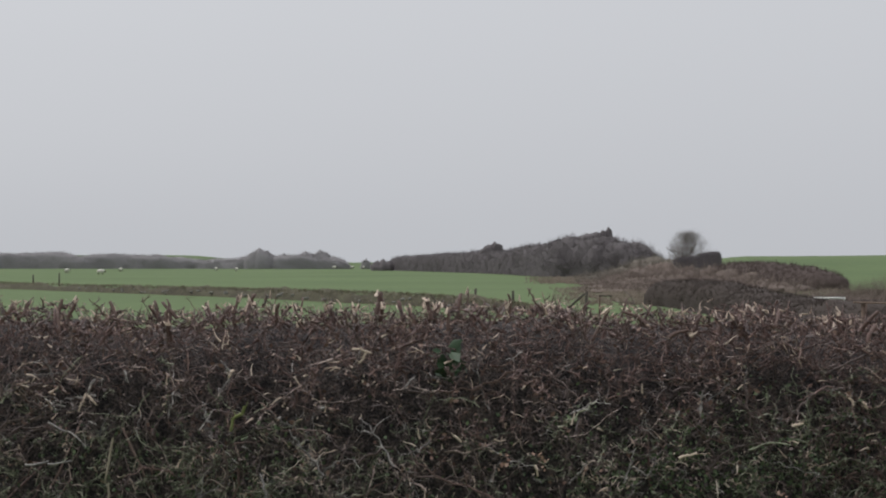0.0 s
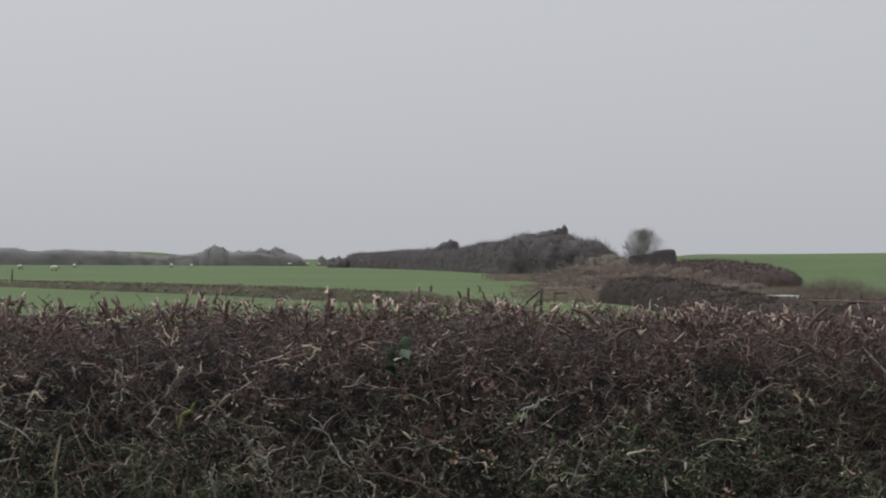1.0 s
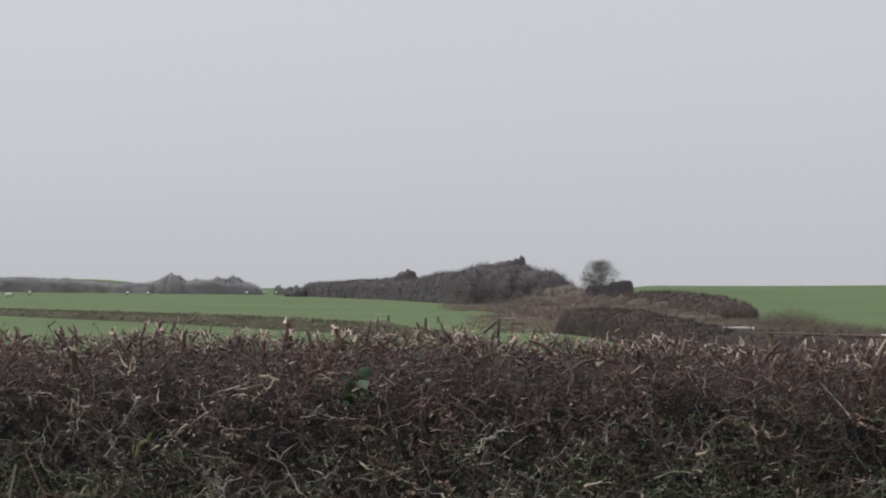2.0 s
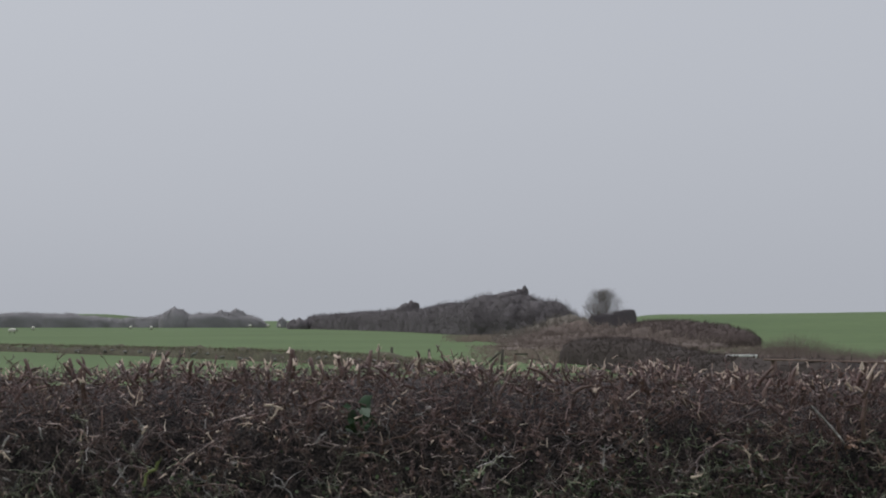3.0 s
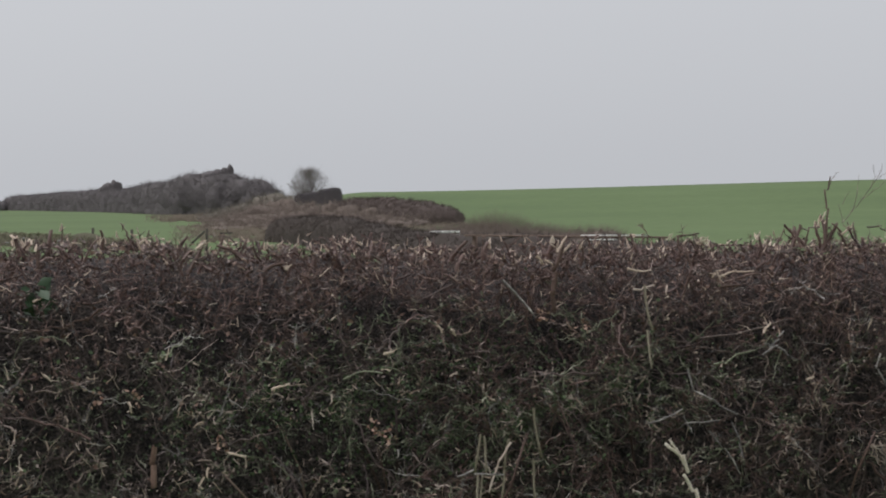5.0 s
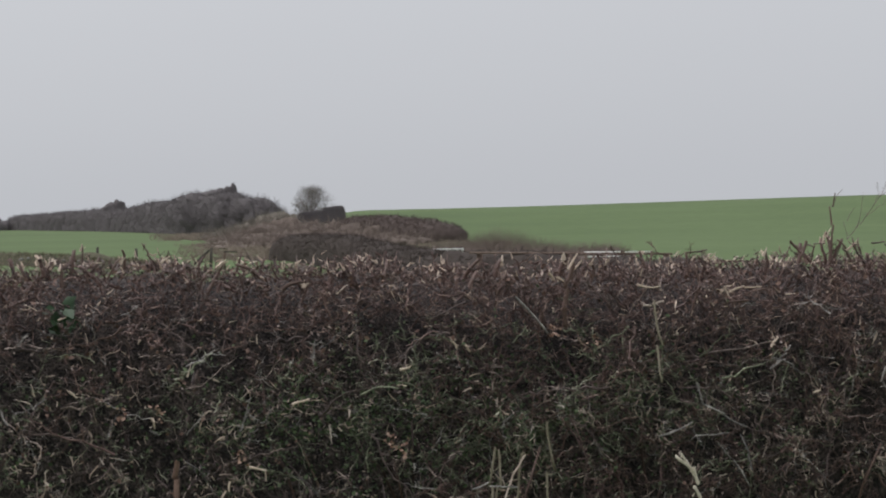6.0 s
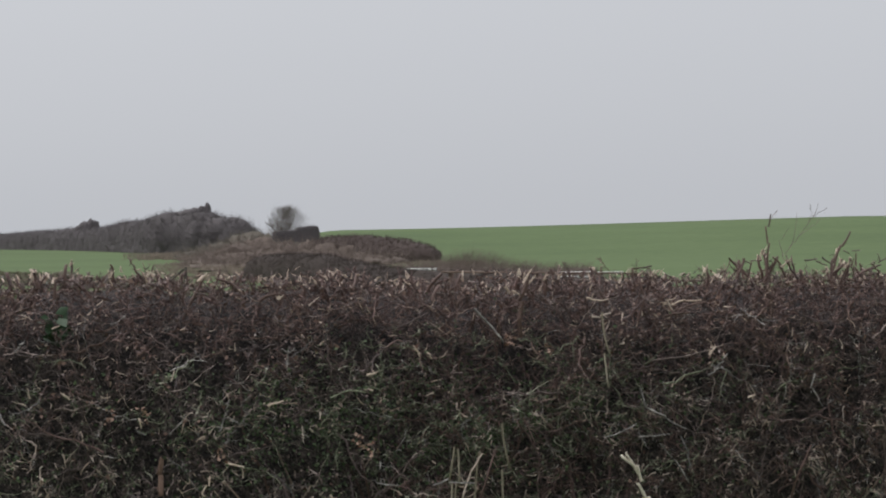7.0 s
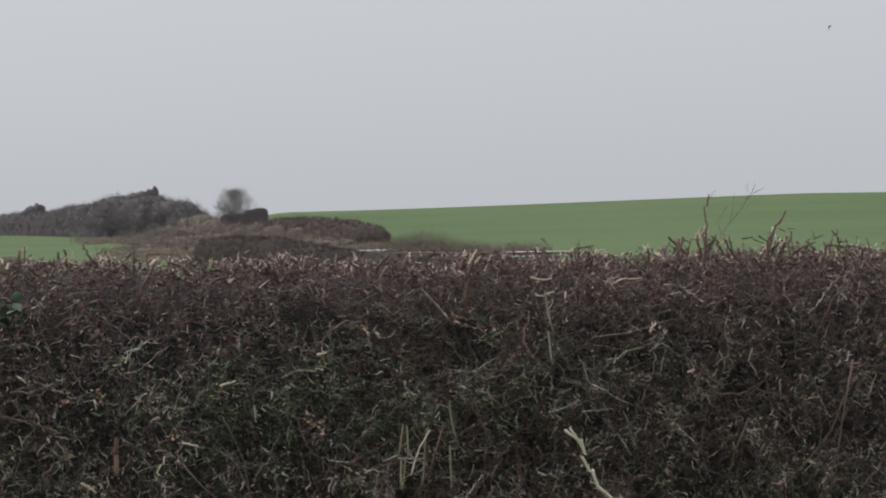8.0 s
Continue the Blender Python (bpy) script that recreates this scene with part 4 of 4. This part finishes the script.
# single growths that the flail left on the face
for name, mat, label, points, r0, r1 in (
        ("grey_branch", TWIG_GREY, "long curved bare grey branch", [(1.523, 3.72, 1.174), (1.539, 3.72, 1.121), (1.591, 3.72, 1.094), (1.635, 3.72, 1.042), (1.655, 3.72, 0.992), (1.667, 3.72, 0.956)], 0.0036, 0.003),
        ("grey_branch", TWIG_GREY, "straight grey branch", [(1.104, 3.86, 1.390), (1.140, 3.86, 1.353), (1.193, 3.86, 1.307)], 0.0042, 0.0036),
        ("grey_branch", TWIG_GREY, "arched grey branch", [(1.431, 3.74, 1.044), (1.525, 3.74, 1.041), (1.614, 3.74, 1.035)], 0.003, 0.0022),
        ("grey_branch", TWIG_GREY, "slanting grey branch", [(1.584, 3.74, 1.021), (1.625, 3.74, 0.976), (1.669, 3.74, 0.913)], 0.003, 0.0025),
        ("grey_branch", TWIG_BROWN, "slanting brown branch", [(1.595, 3.82, 1.237), (1.693, 3.82, 1.246), (1.770, 3.82, 1.266), (1.823, 3.82, 1.289)], 0.0035, 0.0025),
        ("grey_branch", TWIG_GREY, "hooked grey branch", [(2.062, 3.78, 1.190), (2.053, 3.78, 1.150), (2.072, 3.78, 1.113), (2.084, 3.78, 1.097)], 0.0032, 0.0024),
        ("grey_branch", TWIG_BROWN, "thin upright brown branch", [(1.894, 3.76, 1.143), (1.888, 3.76, 1.086), (1.878, 3.76, 1.016)], 0.0026, 0.0022),
        ("grey_branch", TWIG_BROWN, "thin upright brown branch", [(1.957, 3.78, 1.184), (1.947, 3.78, 1.139), (1.938, 3.78, 1.105)], 0.0028, 0.0022),
        ("grey_branch", TWIG_GREY, "short forked grey branch", [(1.760, 3.80, 1.220), (1.779, 3.80, 1.217), (1.818, 3.80, 1.200)], 0.0032, 0.002),
        ("grey_branch", TWIG_GREY, "short forked grey branch", [(1.779, 3.80, 1.219), (1.794, 3.80, 1.236), (1.812, 3.80, 1.250)], 0.0032, 0.002),
        ("mossy_branch", TWIG_MOSS, "mossy green branch", [(1.613, 3.78, 1.176), (1.646, 3.78, 1.177), (1.673, 3.78, 1.199), (1.721, 3.78, 1.206)], 0.004, 0.0028),
        ("mossy_branch", TWIG_MOSS, "mossy green branch", [(0.700, 3.80, 1.169), (0.741, 3.80, 1.185), (0.793, 3.80, 1.197), (0.836, 3.80, 1.192)], 0.0036, 0.0024),
        ("grey_branch", TWIG_GREY, "slanting pale grey branch", [(0.948, 3.70, 0.946), (0.989, 3.70, 0.951), (1.057, 3.70, 0.949)], 0.0038, 0.003),
        ("grey_branch", TWIG_PALE, "leaning bleached stick", [(1.084, 3.72, 1.018), (1.052, 3.72, 0.968), (1.021, 3.72, 0.907)], 0.0042, 0.0036),
        ("broken_stick", CUT_WOOD, "pale splintered stick", [(1.447, 3.93, 1.408), (1.472, 3.93, 1.403), (1.507, 3.93, 1.387)], 0.005, 0.0025),
        ("broken_stick", TWIG_PALE, "bleached broken stick", [(1.451, 3.90, 1.357), (1.476, 3.90, 1.360), (1.508, 3.90, 1.367)], 0.0044, 0.003),
        ("broken_stick", CUT_WOOD, "pale splintered stick", [(1.666, 3.93, 1.389), (1.697, 3.93, 1.383), (1.741, 3.93, 1.393), (1.785, 3.93, 1.398)], 0.0048, 0.0028),
        ("broken_stick", CUT_WOOD, "pale splintered stick", [(1.223, 3.97, 1.442), (1.245, 3.97, 1.431), (1.271, 3.97, 1.419)], 0.006, 0.003),
        ("broken_stick", CUT_WOOD, "white chewed twig end", [(0.924, 3.78, 1.290), (0.930, 3.78, 1.285), (0.937, 3.78, 1.275)], 0.0052, 0.003),
        ("broken_stick", CUT_WOOD, "white chewed twig end", [(1.851, 3.76, 1.133), (1.861, 3.76, 1.135), (1.870, 3.76, 1.139)], 0.005, 0.003),
        ("broken_stick", CUT_WOOD, "pale twig end", [(1.756, 3.80, 1.248), (1.764, 3.80, 1.261), (1.774, 3.80, 1.273)], 0.005, 0.003),
        ("broken_stick", CUT_WOOD, "pale bent twig end", [(0.794, 3.78, 1.227), (0.805, 3.78, 1.229), (0.819, 3.78, 1.233)], 0.005, 0.003),
        ("rusty_stem", STUB_BARK, "thick dark red-brown stem under the splintered stub", [(1.283, 3.95, 1.459), (1.267, 3.95, 1.402), (1.258, 3.95, 1.345), (1.264, 3.95, 1.305)], 0.008, 0.0095),
        ("split_stub", CUT_WOOD, "pale frayed wood of a splintered stub", [(1.280, 3.98, 1.450), (1.292, 3.98, 1.472), (1.301, 3.98, 1.494)], 0.007, 0.002),
        ("split_stub", CUT_WOOD, "pale frayed wood of a splintered stub", [(1.292, 3.98, 1.449), (1.307, 3.98, 1.464), (1.316, 3.98, 1.472)], 0.006, 0.002),
        ("dark_twig", STUB_BARK, "dark bent twig above the hedge top", [(1.624, 4.02, 1.419), (1.618, 4.02, 1.454), (1.615, 4.02, 1.485), (1.645, 4.02, 1.486), (1.680, 4.02, 1.489)], 0.0048, 0.0026),
        ("dark_twig", STUB_BARK, "dark arching branch", [(1.674, 3.92, 1.352), (1.737, 3.92, 1.377), (1.791, 3.92, 1.402), (1.815, 3.92, 1.419)], 0.0055, 0.0035),
        ("dark_twig", STUB_BARK, "dark slanting branch", [(1.603, 3.95, 1.337), (1.625, 3.95, 1.410), (1.610, 3.95, 1.453)], 0.0055, 0.004),
):
    lone(name, mat, label, points, r0 * 0.68, r1 * 0.68)
# withered leaf clusters
for x, y, z in ((1.316, 3.82, 1.275), (1.213, 3.84, 1.303), (0.805, 3.72, 1.033), (0.771, 3.74, 1.055), (0.410, 3.70, 1.039), (0.144, 3.74, 1.148), (0.225, 3.74, 1.152)):
    part("withered_sprig", leaves(np.array([[x, y, z]]) - BASE + rng.normal(size=(16, 3)) * np.array([0.008, 0.006, 0.012]), 0.0115, 0), LEAF_RUST, hedge, "rust and straw coloured withered leaf cluster")
# two clumps left taller by the flail
for i, (x, z, lean) in enumerate(((2.074, 1.525, 0.1), (2.045, 1.515, -0.25), (2.06, 1.535, 0.0), (2.12, 1.50, 0.9), (2.01, 1.495, 0.9), (1.975, 1.50, -0.8), (2.304, 1.505, 0.2), (2.324, 1.53, 0.45), (2.28, 1.485, -0.3), (2.341, 1.51, 0.3), (2.43, 1.50, 0.9))):
    stub(x, 4.06 + 0.02 * math.sin(i * 2), z, 0.085, 0.0042 + 0.001 * math.sin(i * 2.7), lean, i in (0, 1, 2, 6, 7, 9), i)
# uncut and snapped shoots above the hedge top
for mat, points, r in (
        (STUB_BARK, [(2.051, 4.06, 1.46), (2.054, 4.06, 1.549), (2.059, 4.06, 1.60), (2.067, 4.06, 1.635)], 0.0034), (STUB_BARK, [(1.932, 4.06, 1.509), (1.95, 4.06, 1.49), (1.965, 4.06, 1.465)], 0.0036), (STUB_BARK, [(1.979, 4.06, 1.508), (1.961, 4.06, 1.46)], 0.0048),
        (TWIG_BROWN, [(1.975, 4.06, 1.50), (2.0, 4.06, 1.50), (2.03, 4.06, 1.503)], 0.0022), (STUB_BARK, [(1.992, 4.06, 1.45), (1.99, 4.06, 1.50)], 0.003), (STUB_BARK, [(2.114, 4.06, 1.443), (2.096, 4.06, 1.487), (2.07, 4.06, 1.51)], 0.004), (CUT_WOOD, [(2.095, 4.06, 1.48), (2.11, 4.06, 1.49), (2.127, 4.06, 1.499)], 0.0038),
        (STUB_BARK, [(2.257, 4.06, 1.44), (2.268, 4.06, 1.50), (2.294, 4.06, 1.538), (2.329, 4.06, 1.577)], 0.0046), (TWIG_BROWN, [(2.172, 4.06, 1.499), (2.21, 4.06, 1.495), (2.248, 4.06, 1.483)], 0.0026), (TWIG_BROWN, [(2.23, 4.06, 1.506), (2.258, 4.06, 1.483)], 0.0028),
        (STUB_BARK, [(2.334, 4.06, 1.446), (2.337, 4.06, 1.481), (2.339, 4.06, 1.516)], 0.003), (TWIG_BROWN, [(2.297, 4.06, 1.526), (2.325, 4.06, 1.525), (2.355, 4.06, 1.524)], 0.0018), (TWIG_BROWN, [(2.383, 4.06, 1.462), (2.413, 4.06, 1.488), (2.442, 4.06, 1.51)], 0.003), (TWIG_BROWN, [(2.42, 4.06, 1.49), (2.41, 4.06, 1.515)], 0.0016),
        (STUB_BARK, [(2.441, 4.04, 1.355), (2.456, 4.05, 1.434), (2.473, 4.06, 1.493)], 0.0062), (STUB_BARK, [(2.455, 4.05, 1.472), (2.52, 4.05, 1.469), (2.589, 4.05, 1.46)], 0.003), (STUB_BARK, [(2.606, 4.04, 1.385), (2.605, 4.05, 1.438), (2.604, 4.06, 1.492)], 0.0042),
        (TWIG_BROWN, [(2.087, 4.1, 1.46), (2.12, 4.1, 1.51), (2.16, 4.1, 1.55), (2.213, 4.1, 1.62), (2.261, 4.1, 1.661)], 0.0011), (TWIG_BROWN, [(2.15, 4.1, 1.54), (2.165, 4.1, 1.59), (2.17, 4.1, 1.64)], 0.0008), (TWIG_BROWN, [(2.205, 4.1, 1.61), (2.215, 4.1, 1.64), (2.212, 4.1, 1.665)], 0.0008),
        (TWIG_BROWN, [(2.12, 4.1, 1.51), (2.12, 4.1, 1.56), (2.135, 4.1, 1.60)], 0.0008), (TWIG_BROWN, [(2.18, 4.1, 1.575), (2.225, 4.1, 1.60), (2.25, 4.1, 1.63)], 0.0008), (TWIG_BROWN, [(2.06, 4.07, 1.60), (2.075, 4.07, 1.63), (2.092, 4.07, 1.65)], 0.0009), (TWIG_BROWN, [(2.215, 4.1, 1.62), (2.235, 4.1, 1.65), (2.24, 4.1, 1.67)], 0.0007)):
    lone("uncut_shoot", mat, "thin uncut shoot above the hedge top", points, r, r * 0.55)
# ivy
for i in range(24):
    a = i * 2.4
    p = np.array([[0.012 + 0.034 * math.cos(a) * (i / 24) ** 0.5, 3.86 + 0.02 * math.sin(i), 1.362 + 0.042 * math.sin(a) * (i / 24) ** 0.5]]) - BASE
    part("ivy_leaf", leaves(p, 0.04, -0.2), IVY, hedge, "dark green ivy leaf")


def bird():
    root = new("bird")
    tagged(root, "dark bird in flight against the grey sky", "bird")
    part("body", lump((0, 0, 0), (0.16, 0.05, 0.05), 0.05, 12, 8), FEATHER, root)
    part("tail", (np.array([(-0.14, -0.02, 0.0), (-0.14, 0.02, 0.0), (-0.27, 0.05, 0.005), (-0.27, -0.05, 0.005), (-0.2, 0, 0.015)]), np.array([(0, 1, 4), (1, 2, 4), (2, 3, 4), (3, 0, 4)])), FEATHER, root)
    wings = []
    for s in (1, -1):
        v = np.array([(0.08, 0, 0), (0.09, 0.16, 0.0), (0.02, 0.34, 0), (-0.05, 0.18, 0), (-0.07, 0, 0), (0.02, 0.1, 0.02)]) * np.array([1, s, 1])
        f = np.array([(0, 1, 5), (1, 2, 5), (2, 3, 5), (3, 4, 5), (4, 0, 5)])
        wings.append(part("wing", (v, f), FEATHER, root))
    return root, wings


flyer, flyer_wings = bird()
flyer.scale = (0.75, 0.75, 0.75)


def motions():
    """The bird flies in from the right and glides."""
    walk(flyer, [(0.0, pose(75.0, 70.0, 25.0, 0, 0, 170)), (5.0, pose(52.0, 74.0, 16.0, 0, 0, 170)), (6.5, pose(45.6, 75.5, 13.1, 0, 0, 175)), (7.0, pose(44.36, 75.9, 12.65, 20, 0, 180)), (7.3, pose(43.27, 76.57, 12.17, 30, 5, 190)),
                 (7.5, pose(42.84, 76.84, 11.85, 40, 10, 195)), (7.7, pose(42.68, 76.99, 11.5, 40, 20, 200)), (8.0, pose(42.98, 76.79, 10.97, 40, 30, 200))])
    for s, wing in zip((1, -1), flyer_wings):
        walk(wing, [(i * 0.25, pose(0, 0.0, 0.0, s * (25 if i % 2 else -15), 0, 0)) for i in range(33)])


motions()
